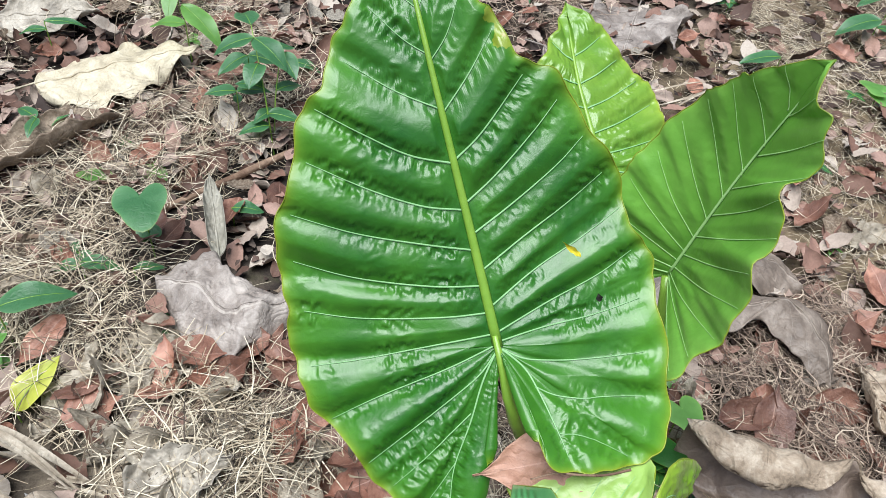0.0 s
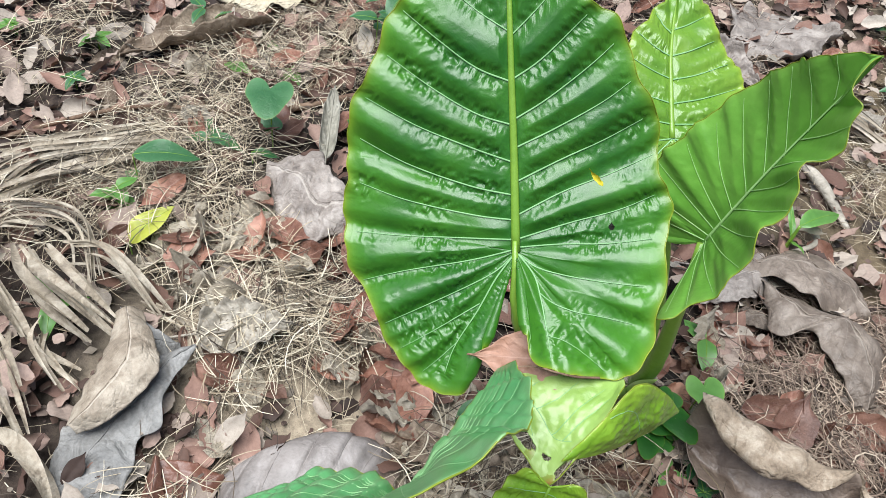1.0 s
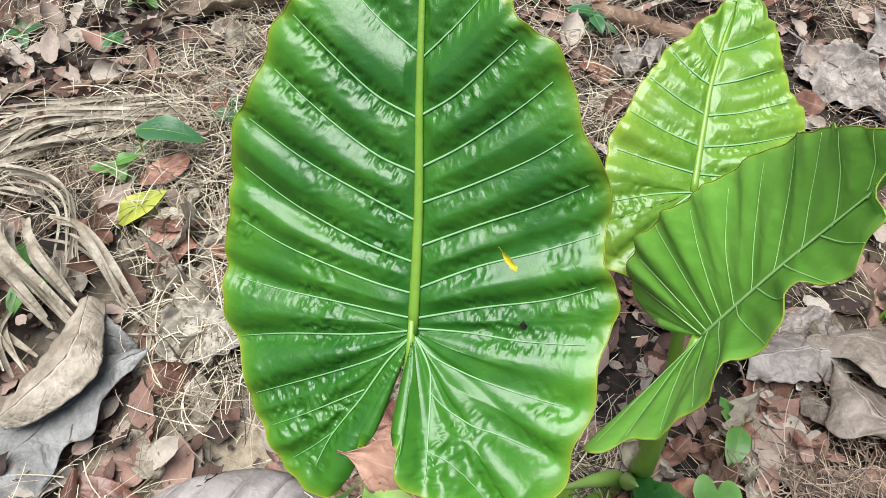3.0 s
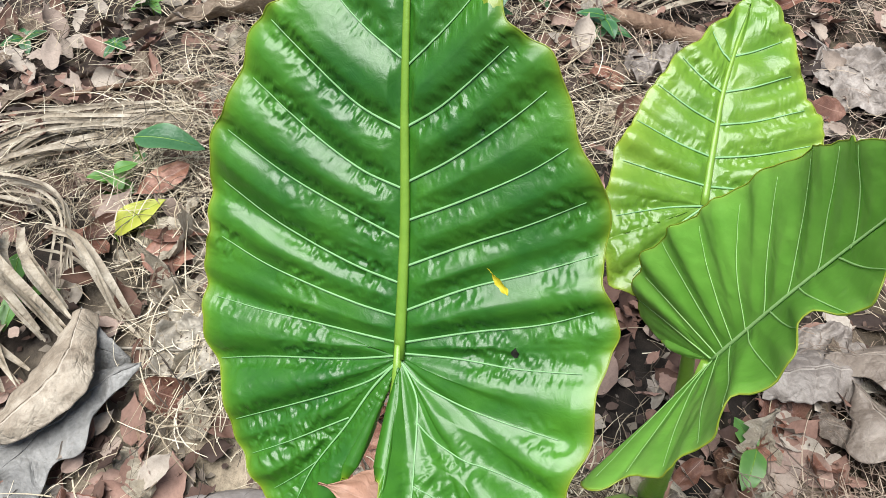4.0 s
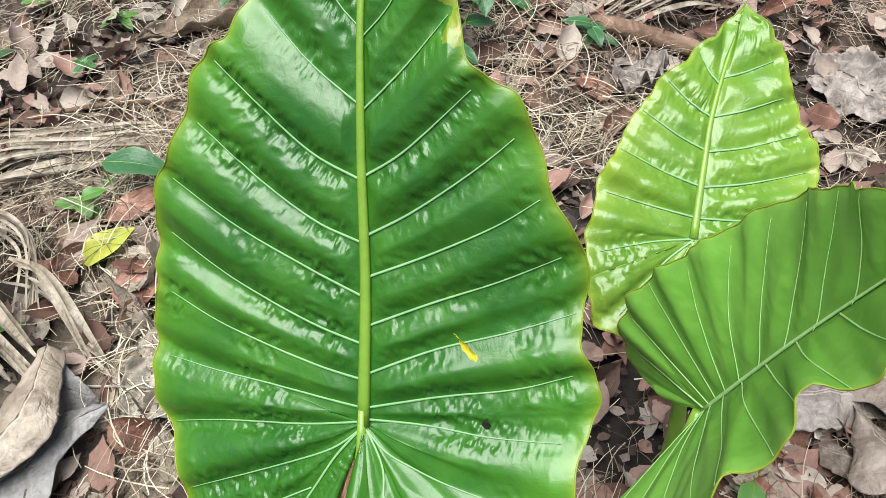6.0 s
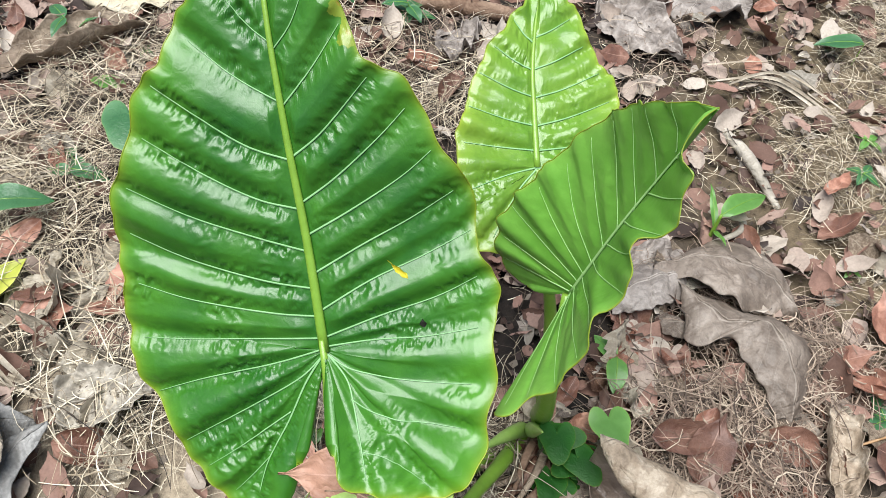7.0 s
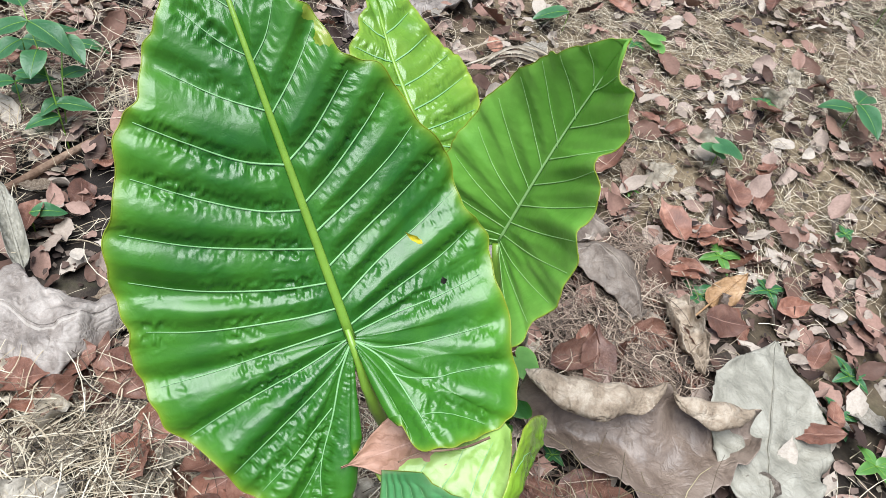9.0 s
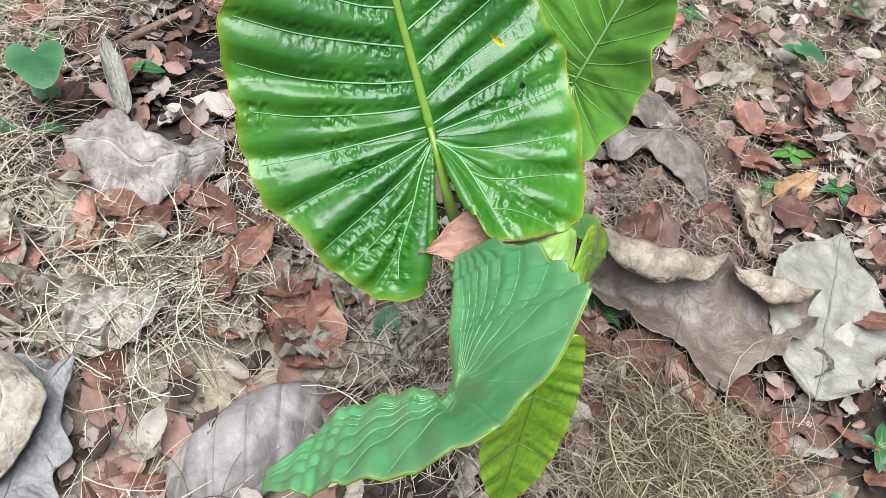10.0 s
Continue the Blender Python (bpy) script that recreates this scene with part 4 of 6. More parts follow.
def lay(label, mat, a, b, W, z, seed, tilt=(0, 0), **shape):
    d = (b[0] - a[0], b[1] - a[1])
    return lay_big_leaf(label, mat, a[0], a[1], z, math.degrees(math.atan2(-d[0], d[1])), math.hypot(*d), W, seed, tilt, **shape)


def draped_leaf(label, mat, rim_a, rim_b, arch, seed, pleats=5, crease=0.006, rough=0.006):
    """A stiff dead leaf bent in space between its two rims, with side veins as shallow pleats."""
    x0, y0 = rim_a[len(rim_a) // 2][:2]
    z0 = ground_h(x0, y0)
    ob = thing("dead_leaf", Matrix.Translation((x0, y0, z0)), label, "dead leaf", "large dead leaves on the ground")
    na, nb = 84, 34
    ra, rb = spline(rim_a, na), spline(rim_b, na)
    vs, uv, fs = [], [], []
    for i in range(na):
        a = i / (na - 1)
        for j in range(nb):
            b = j / (nb - 1)
            edge = 0.03 * noise.noise(Vector((a * 11, seed, round(b)))) * abs(2 * b - 1) ** 4
            p = ra[i] * (1 - b) + rb[i] * b + (rb[i] - ra[i]) * edge * 3
            k = math.sin(math.pi * b)
            fold = ((a + 0.12 * abs(b - 0.45)) * pleats) % 1.0
            q = Vector((p[0] * 16, p[1] * 16, seed))
            ridge = 1.1 * (0.25 - abs(noise.noise(q * 1.3 + Vector((4.1, 0.7, 2.2))))) + 0.8 * (0.2 - abs(noise.noise(q * 3.1 + Vector((1.1, 6.7, 0.2)))))
            z = p[2] + arch * k + crease * math.sin(math.pi * fold) ** 0.5 * (0.3 + 0.7 * k) + rough * (noise.noise(q) + 0.5 * noise.noise(q * 2.7) + ridge)
            vs.append((p[0] - x0, p[1] - y0, z))
            uv.append((a, b))
    for i in range(na - 1):
        fs += [(i * nb + j, i * nb + j + 1, (i + 1) * nb + j + 1, (i + 1) * nb + j) for j in range(nb - 1)]
    sk = part("leaf_blade", (vs, fs, uv), mat, ob)
    sol = sk.modifiers.new("thickness", "SOLIDIFY")
    sol.thickness, sol.offset = 0.001, 0
    mid = [Vector(vs[i * nb + 15]) + Vector((0, 0, 0.0008)) for i in range(1, na - 1, 3)]
    part("midrib", tube(mid, (0.0018, 0.0014, 0.0006), 6), mat, sk)
    return ob


draped_leaf("large grey-brown dead leaf folded over", M_FOLD, [(0.266, 0.614, 0.04), (0.37, 0.616, 0.05), (0.47, 0.633, 0.045), (0.513, 0.595, 0.035), (0.525, 0.527, 0.025), (0.511, 0.452, 0.02)],
            [(0.286, 0.579, 0.06), (0.332, 0.493, 0.065), (0.376, 0.530, 0.08), (0.417, 0.505, 0.075), (0.464, 0.467, 0.06), (0.507, 0.448, 0.02)], 0.022, 51.0, 7)
draped_leaf("brown dead leaf with a lifted near rim", M_FOLD, [(0.223, 0.627, 0.03), (0.298, 0.75, 0.03), (0.394, 0.776, 0.03), (0.45, 0.712, 0.03), (0.466, 0.668, 0.03)],
            [(0.229, 0.602, 0.05), (0.295, 0.607, 0.085), (0.353, 0.598, 0.09), (0.396, 0.610, 0.07), (0.468, 0.661, 0.03)], 0.020, 52.0, 6, 0.004, 0.008)
draped_leaf("dark grey dead leaf under a folded one", M_GREY, [(0.17, 0.55, 0.02), (0.20, 0.62, 0.03), (0.26, 0.66, 0.03)], [(0.20, 0.50, 0.03), (0.26, 0.54, 0.05), (0.30, 0.60, 0.03)], 0.015, 53.0, 4)
draped_leaf("beige dry leaf bent over a grey one", M_BEIGE, [(-0.556, -0.123, 0.055), (-0.503, -0.182, 0.075), (-0.468, -0.270, 0.075), (-0.462, -0.296, 0.055)],
            [(-0.525, -0.098, 0.060), (-0.445, -0.140, 0.088), (-0.407, -0.177, 0.092), (-0.412, -0.254, 0.075), (-0.443, -0.294, 0.055)], 0.014, 54.0, 6, 0.003, 0.005)
draped_leaf("stiff grey dead leaf with a ragged rim", M_SLATE, [(-0.417, -0.095, 0.058), (-0.453, -0.148, 0.050), (-0.468, -0.228, 0.032), (-0.477, -0.293, 0.030), (-0.456, -0.332, 0.025), (-0.433, -0.368, 0.015)],
            [(-0.408, -0.099, 0.060), (-0.394, -0.181, 0.052), (-0.364, -0.217, 0.048), (-0.373, -0.251, 0.042), (-0.348, -0.287, 0.036), (-0.347, -0.332, 0.022), (-0.403, -0.365, 0.015)], 0.004, 55.0, 5, 0.004, 0.007)
draped_leaf("dark grey scrap of a stiff dead leaf", M_SLATE, [(-0.563, -0.108, 0.050), (-0.501, -0.107, 0.060), (-0.447, -0.100, 0.040)],
            [(-0.511, -0.146, 0.026), (-0.459, -0.145, 0.036), (-0.441, -0.103, 0.040)], 0.006, 56.0, 4, 0.003, 0.006)
draped_leaf("lilac-grey broad crumpled dead leaf", M_GREY, [(-0.602, 0.282, 0.050), (-0.535, 0.349, 0.060), (-0.469, 0.312, 0.070), (-0.396, 0.312, 0.060), (-0.358, 0.362, 0.040)],
            [(-0.584, 0.254, 0.030), (-0.504, 0.196, 0.035), (-0.428, 0.156, 0.040), (-0.392, 0.206, 0.050), (-0.340, 0.308, 0.030)], 0.016, 57.0, 5, 0.006, 0.012)
draped_leaf("red-brown dead leaf folded into a wedge", M_RED, [(-0.305, -0.333, 0.020), (-0.318, -0.292, 0.045), (-0.332, -0.257, 0.060)],
            [(-0.265, -0.302, 0.020), (-0.283, -0.291, 0.030), (-0.326, -0.255, 0.060)], 0.004, 58.0, 3, 0.002, 0.004)
draped_leaf("dark red-brown dead leaf, flat and smooth", M_RED, [(-0.333, -0.257, 0.055), (-0.297, -0.231, 0.050), (-0.252, -0.215, 0.030)],
            [(-0.287, -0.294, 0.020), (-0.249, -0.272, 0.020), (-0.248, -0.216, 0.030)], 0.006, 59.0, 3, 0.002, 0.004)


def pleated_leaf():
    """A stiff grey leaf whose skin is pleated between its side veins, arched up along its far rim."""
    ob = thing("dead_leaf", Matrix.Translation((-0.19, -0.11, ground_h(-0.19, -0.11))), "broad grey-brown dead leaf pleated along its veins", "dead leaf", "large dead leaves on the ground")
    na, nb = 90, 30
    vs, uv, fs, veins = [], [], [], []
    far_rim = spline([(-0.062, -0.045, 0.024), (-0.085, -0.040, 0.046), (-0.122, -0.050, 0.056), (-0.160, -0.068, 0.060), (-0.200, -0.100, 0.054), (-0.236, -0.150, 0.038), (-0.262, -0.205, 0.016)], na)
    near_rim = spline([(-0.072, -0.110, 0.016), (-0.095, -0.165, 0.016), (-0.120, -0.210, 0.018), (-0.150, -0.250, 0.018), (-0.185, -0.275, 0.018), (-0.220, -0.270, 0.016), (-0.258, -0.225, 0.012)], na)
    for i in range(na):
        a = i / (na - 1)
        fold = (a * 6.3 + 0.25 * noise.noise(Vector((a * 5, 1.0, 2.0)))) % 1.0
        for j in range(nb):
            b = j / (nb - 1)
            p = far_rim[i] * (1 - b) + near_rim[i] * b
            k = math.sin(math.pi * a) ** 0.5
            z = p[2] + 0.030 * math.sin(math.pi * b) * k + 0.007 * (math.sin(math.pi * fold) ** 0.35) * k * (0.6 + 0.4 * math.sin(math.pi * b)) - 0.02 * k * max(0, 1 - b * 7) ** 2
            q = Vector((p[0] * 14, p[1] * 14, 3.0))
            z += 0.006 * noise.noise(q) + 0.0025 * noise.noise(q * 3)
            wob = 0.006 * noise.noise(Vector((a * 16, 4.0 + b, 0))) * (1 - b)
            vs.append((p[0] + 0.19 + wob, p[1] + 0.11 + wob, z))
            uv.append((b, a))
    for i in range(na - 1):
        fs += [(i * nb + j, i * nb + j + 1, (i + 1) * nb + j + 1, (i + 1) * nb + j) for j in range(nb - 1)]
    sk = part("leaf_blade", (vs, fs, uv), M_PLEAT, ob)
    sol = sk.modifiers.new("thickness", "SOLIDIFY")
    sol.thickness, sol.offset = 0.001, 0
    for k in range(1, 6):
        i = int(k / 6.3 * (na - 1))
        part("vein", tube([Vector(vs[i * nb + j]) + Vector((0, 0, 0.0006)) for j in range(1, nb - 1, 2)], (0.0009, 0.0007, 0.0004), 5), M_PLEAT, sk)


pleated_leaf()
lay("tan dead leaf, crumpled, beside a grey one", M_TAN, (0.02, 0.03), (-0.09, -0.06), 0.09, 0.03, 4, (6, 10), roll=(0.5, 0.4), crumple=0.012, lobes=0.08)
lay("narrow pale dead leaf rolled to a spike", M_FLAT, (-0.535, 0.37), (-0.637, 0.53), 0.055, 0.040, 7, (10, 0), roll=(1.7, 1.4), crumple=0.006)


def ledge_leaf():
    """A huge dry leaf: flat and ragged in front, its far rim standing up and curling forward in two pale flaps."""
    ob = thing("dead_leaf", Matrix.Translation((0.46, 0.175, ground_h(0.47, 0.18) + 0.028)), "very broad grey-brown dead leaf, its far rim curled forward", "dead leaf", "large dead leaves on the ground")
    na, nb, nf = 60, 34, 14
    vs, uv, fs, flap_v, flap_uv, flap_f = [], [], [], [], [], []
    for i in range(na):
        a = i / (na - 1)
        x = -0.20 + 0.40 * a
        front = 0.045 - 0.105 * math.sin(math.pi * a ** 1.0) ** 0.6 - 0.065 * math.exp(-((a - 0.60) / 0.11) ** 2) + 0.02 * math.exp(-((a - 0.36) / 0.06) ** 2) + 0.03 * noise.noise(Vector((a * 7, 2.0, 0))) + 0.012 * noise.noise(Vector((a * 21, 5.0, 0)))
        top = 0.125 - 0.065 * a + 0.03 * math.exp(-((a - 0.56) / 0.05) ** 2)
        back = 0.055 + 0.03 * a
        for j in range(nb):
            b = j / (nb - 1)
            y = front + (back - front) * min(1, b * 1.12)
            z = 0.045 * (1 - b) ** 1.5 * (0.6 + 0.8 * abs(a - 0.5)) + top * max(0, (b - 0.45) / 0.55) ** 1.7 + 0.012
            q = Vector((x * 9, y * 9, 1.0))
            z += 0.010 * noise.noise(q) + 0.005 * noise.noise(q * 2.6) + 0.004 * math.sin(40 * (a + 0.3 * b)) * b
            vs.append((x, y, z))
            uv.append((b, a))
        end = vs[-1]
        reach = 0.070 * math.sin(math.pi * min(1, a / 0.54)) ** 0.5 if a < 0.54 else (0.056 * math.sin(math.pi * min(1, (a - 0.60) / 0.36)) ** 0.6 if 0.60 < a < 0.96 else 0.0)
        for j in range(nf):
            th = 2.5 * j / (nf - 1)
            rr = reach * (1 + 0.18 * noise.noise(Vector((a * 9, 8.0, 0))))
            flap_v.append((end[0] + 0.010 * noise.noise(Vector((a * 8, j * 0.3, 3))), end[1] + 0.001 - rr * (1 - math.cos(th)) * 0.48, end[2] + rr * math.sin(th) * 0.42 - rr * 0.30 * (j / (nf - 1)) ** 2 + 0.007 * (j / (nf - 1)) * noise.noise(Vector((a * 12, j * 0.4, 7)))))
            flap_uv.append((a, j / (nf - 1)))
    for i in range(na - 1):
        fs += [(i * nb + j, (i + 1) * nb + j, (i + 1) * nb + j + 1, i * nb + j + 1) for j in range(nb - 1)]
        flap_f += [(i * nf + j, (i + 1) * nf + j, (i + 1) * nf + j + 1, i * nf + j + 1) for j in range(nf - 1)]
    sk = part("leaf_blade", (vs, fs, uv), M_BROWN, ob)
    fl = part("curled_rim", (flap_v, flap_f, flap_uv), M_SPECK, ob, "pale speckled underside curled forward")
    for o in (sk, fl):
        sol = o.modifiers.new("thickness", "SOLIDIFY")
        sol.thickness, sol.offset = 0.001, 0


ledge_leaf()
lay("pale grey flat dead leaf with a clear midrib", M_FLAT, (0.655, 0.09), (0.75, 0.44), 0.23, 0.052, 13, (2, 4), stem=0.004, roll=(0.15, -0.2), crumple=0.009, lobes=0.05, blunt=0.9, point=0.15, ragged=0.9)
lay("tan dead leaf rolled into a tube", M_SPECK, (0.57, 0.53), (0.605, 0.35), 0.10, 0.035, 14, (6, 0), roll=(1.8, 1.9), crumple=0.010)
lay("ochre dead leaf, dry and smooth", M_OCHRE, (0.655, 0.53), (0.75, 0.62), 0.06, 0.04, 44, (4, 0), roll=(-0.6, -0.5), crumple=0.004, lobes=0.03)
lay("pale dead leaf beside tangled grass", M_SPECK, (0.55, -0.22), (0.64, -0.06), 0.10, 0.03, 45, (6, 0), roll=(0.9, 0.5), crumple=0.010, lobes=0.05)
lay("broad grey dead leaf with a torn rim", M_GREY, (0.06, 1.62), (0.05, 1.32), 0.28, 0.03, 15, (0, 5), roll=(0.3, 0.3), crumple=0.016, lobes=0.10)
lay("grey-brown crumpled dead leaf", M_GREY, (-0.14, 1.30), (0.10, 1.20), 0.14, 0.03, 16, (5, 12), roll=(0.6, -0.3), crumple=0.02, lobes=0.12)
lay("cream dead leaf, large and gently arched", M_CREAM, (-1.12, 0.67), (-0.86, 0.90), 0.23, 0.05, 17, (4, -6), roll=(-0.5, -0.6), crumple=0.010, pleat=0.006, lobes=0.04)
lay("tan dead leaf with ribbed side veins", M_TAN, (-0.93, 0.86), (-0.84, 0.62), 0.10, 0.03, 18, (-4, 10), roll=(1.0, 0.7), crumple=0.008)
lay("long tan dead leaf rolled up lengthwise", M_TAN, (-0.92, 0.66), (-1.07, 0.34), 0.15, 0.03, 19, (0, 8), roll=(1.7, 1.5), crumple=0.008)
lay("white weathered dead leaf", M_PALE, (-1.38, 0.88), (-1.16, 0.97), 0.16, 0.04, 20, (6, 10), roll=(0.4, 0.3), crumple=0.014, lobes=0.1)
lay("crumpled pale dead leaf on bare clay", M_PALE, (-0.44, -0.07), (-0.33, 0.03), 0.10, 0.045, 22, (6, 10), roll=(0.7, 0.3), crumple=0.014, lobes=0.1)
lay("dark grey crumpled dead leaf", M_GREY, (-0.36, 1.02), (-0.30, 0.90), 0.12, 0.04, 23, (10, 20), roll=(0.8, 0.5), crumple=0.02, lobes=0.12)
lay("grey dead leaf shaded by the plant", M_GREY, (0.18, 0.60), (0.32, 0.66), 0.12, 0.02, 24, (0, 10), roll=(0.4, 0.6), crumple=0.016, lobes=0.1)
lay("pale fibrous dry leaf base beside the plant", M_TAN, (0.19, 0.10), (0.22, -0.12), 0.10, 0.03, 26, (0, 10), roll=(0.7, 0.9), crumple=0.016, lobes=0.1)
lay("pale fibrous dry leaf base beside the plant", M_TAN, (0.10, 0.10), (0.10, -0.10), 0.11, 0.03, 27, (0, -10), roll=(0.9, 0.6), crumple=0.018, lobes=0.12)
lay("crumpled cream dead leaf beside the plant", M_PALE, (0.05, 0.06), (-0.02, 0.0), 0.08, 0.03, 28, (6, 10), roll=(0.8, 0.9), crumple=0.016, lobes=0.12)
lay("tan dead leaf lying on straw", M_TAN, (0.70, -0.10), (0.60, -0.02), 0.10, 0.02, 25, (4, 0), roll=(0.6, 0.8), crumple=0.012, lobes=0.06)


# ---- logs and sticks ----
def stick(pts, radii, label, name="stick", sides=9, mat=None, category="stick"):
    z0 = ground_h(pts[0][0], pts[0][1])
    ob = thing(name, Matrix.Translation((pts[0][0], pts[0][1], z0)), label, category)
    line = spline([(p[0] - pts[0][0], p[1] - pts[0][1], p[2] + ground_h(p[0], p[1]) - z0) for p in pts], 24)
    line[:, 2] += [0.25 * radii[0] * noise.noise(Vector((k * 0.5, radii[0] * 99, 0))) for k in range(24)]
    part("rod", tube(line, radii, sides), mat or M_BARK, ob)
    return ob


stick([(-0.54, 1.04, 0.025), (-0.44, 1.085, 0.03), (-0.27, 1.16, 0.02)], (0.016, 0.021, 0.017), "grey-brown broken branch on the litter", "branch", category="branch")
stick([(-1.10, -0.05, 0.02), (-0.92, 0.24, 0.03), (-0.72, 0.42, 0.015)], (0.004, 0.005, 0.003), "long thin dry stick over the straw")
stick([(-0.71, 0.47, 0.012), (-0.60, 0.63, 0.022), (-0.50, 0.82, 0.012)], (0.007, 0.008, 0.006), "pale dry stick lying among leaves")
stick([(-0.74, 1.12, 0.012), (-0.66, 1.23, 0.02)], (0.007, 0.005), "pale dry stick lying among leaves")
stick([(-0.405, -0.125, 0.02), (-0.35, -0.15, 0.03), (-0.29, -0.165, 0.012)], (0.003, 0.0035, 0.002), "short pale twig on bare clay")
stick([(0.23, 1.07, 0.012), (0.30, 1.0, 0.03), (0.39, 0.92, 0.01)], (0.010, 0.013, 0.006), "white curled strip of bark", "bark_strip", mat=M_PALE, category="bark")
stick([(0.30, 0.90, 0.01), (0.34, 0.82, 0.03), (0.30, 0.76, 0.01)], (0.006, 0.007, 0.004), "white curled strip of bark", "bark_strip", mat=M_PALE, category="bark")


# ---- weeds ----
def leaflet(L, W, seed, cup=0.15, droop=0.4, heart=False):
    vs, fs, uv = [], [], []
    na, nb = 13, 9
    for i in range(na):
        a = i / (na - 1)
        half = W / 2 * (math.sin(math.pi * a ** (0.55 if heart else 0.8)) ** 0.8 if 0 < a < 1 else 0.02)
        for j in range(nb):
            b = -1 + 2 * j / (nb - 1)
            y = L * a - (heart * 0.22 * L * abs(b) * (1 - a) ** 3 * 2)
            z = cup * abs(b) * half - droop * L * a * a + 0.03 * L * math.sin(9 * a + seed) * b * b
            vs.append((half * b, y, z))
            uv.append((a, abs(b)))
    for i in range(na - 1):
        for j in range(nb - 1):
            fs.append((i * nb + j, i * nb + j + 1, (i + 1) * nb + j + 1, (i + 1) * nb + j))
    return vs, fs, uv


def heart_leaf(L, seed, droop=0.35):
    """A heart-shaped leaf, its stalk joined at the notch."""
    na, nr = 37, 8
    vs, fs, uv = [], [], []
    for i in range(na):
        th = -math.pi + 2 * math.pi * i / (na - 1)
        rim = 0.62 * L * (0.60 + 0.48 * math.exp(-(th / 0.50) ** 2)) * (1 - 0.80 * math.exp(-((math.pi - abs(th)) / 0.42) ** 2))
        for j in range(nr):
            q = j / (nr - 1)
            x, y = rim * q * math.sin(th), rim * q * math.cos(th)
            z = -droop * (y * abs(y) + 0.8 * x * x) / L + 0.05 * abs(x) + 0.03 * L * q * q * math.sin(3 * th + seed)
            vs.append((x, y, z))
            uv.append((i / (na - 1), q))
    for i in range(na - 1):
        fs += [(i * nr + j, (i + 1) * nr + j, (i + 1) * nr + j + 1, i * nr + j + 1) for j in range(nr - 1)]
    return vs, fs, uv


def weed(x, y, height, leaves, mat, label, seed, heart=False, stem_r=0.0014, lean=(0, 0), category="weed"):
    """A small seedling: a thin stem and leaves given as (height share, turn, tilt, length, width)."""
    z = ground_h(x, y)
    ob = thing("weed", Matrix.Translation((x, y, z)), label, category, "small green weeds in the litter")
    top = Vector((lean[0], lean[1], height))
    line = spline([(0, 0, -0.01), (top.x * 0.35, top.y * 0.35, height * 0.55), tuple(top)], 12)
    part("stem", tube(line, (stem_r * 1.2, stem_r, stem_r * 0.7), 6), M_RIB, ob)
    for k, (h, turn, tilt, L, W) in enumerate(leaves):
        p = line[min(11, int(h * 11))]
        lf = part("leaf", heart_leaf(L * 1.15, seed + k) if heart else leaflet(L, W, seed + k), mat, ob)
        lf.matrix_basis = pose(p[0], p[1], p[2], tilt, 0, turn)
        if heart:
            continue
        part("leaf_vein", tube([(0, L * q, 0.0005 - 0.4 * L * q * q) for q in (0, 0.15, 0.3, 0.45, 0.6, 0.75, 0.9)], (0.0007, 0.0006, 0.0002), 5), M_RIB, lf)
    return ob


def star(x, y, size, seed, mat=None, height=0.03):
    rnd = random.Random(seed)
    t0 = rnd.uniform(0, 90)
    lv = [(1.0, t0 + k * 90 + rnd.uniform(-15, 15), rnd.uniform(8, 25), size * rnd.uniform(0.85, 1.1), size * 0.5) for k in range(4)]
    lv += [(1.0, t0 + 45 + k * 180, 35, size * 0.5, size * 0.28) for k in range(2)]
    weed(x, y, height, lv, mat or M_WEED, "small four-leaved green weed in leaf litter", seed, category="weed")


for k, (x, y, s) in enumerate(((0.71, 0.675, 0.045), (0.645, 0.56, 0.045), (0.795, 0.60, 0.04), (0.536, 0.828, 0.02), (0.51, 1.072, 0.035), (0.94, 1.234, 0.035),
                               (0.50, 1.173, 0.03), (0.904, 0.412, 0.042), (0.854, 0.321, 0.04), (0.887, 0.229, 0.045), (0.758, 0.042, 0.04), (-1.0, 0.777, 0.035),
                               (-0.926, 0.989, 0.035), (-0.87, 0.60, 0.02), (1.02, 0.80, 0.03), (-1.15, 0.36, 0.04), (-1.22, 0.12, 0.045), (-1.08, 0.24, 0.035),
                               (-1.32, 0.28, 0.04), (0.30, 0.20, 0.03), (0.33, 0.17, 0.025), (0.27, 0.16, 0.03), (0.62, 1.42, 0.03), (0.30, 1.75, 0.04), (1.30, 1.05, 0.04), (1.18, 0.62, 0.035), (-0.25, 1.55, 0.04))):
    star(x, y, s, 100 + k, M_WEED if k % 3 else M_WEED2)

weed(-0.665, 0.365, 0.145, [(1, 215, 8, 0.105, 0.088), (0.5, 60, 20, 0.05, 0.035)], M_WEED, "broad-leaved dark green weed in straw", 1, True)
weed(-0.855, 0.481, 0.04, [(1, 110, 5, 0.045, 0.045), (1, 290, 5, 0.045, 0.042)], M_WEED2, "round two-leaved green seedling", 2, True)
weed(-0.755, 0.108, 0.10, [(1, 313, 14, 0.105, 0.058), (0.5, 80, 10, 0.04, 0.024)], M_WEED, "blue-green pointed weed beside palm strips", 3)
weed(-0.748, 0.055, 0.06, [(0.45 + 0.55 * ((k * 5) % 9) / 8, 47 * k + 13 * (k % 3), 4 + 7 * (k % 4), 0.030 + 0.004 * (k % 5), 0.026) for k in range(11)], M_WEED2, "fresh light green leafy weed", 4)
weed(-0.662, -0.002, 0.03, [(1, 345, 42, 0.090, 0.052)], M_YELLOW, "yellow fading leaf on a short stem", 5)
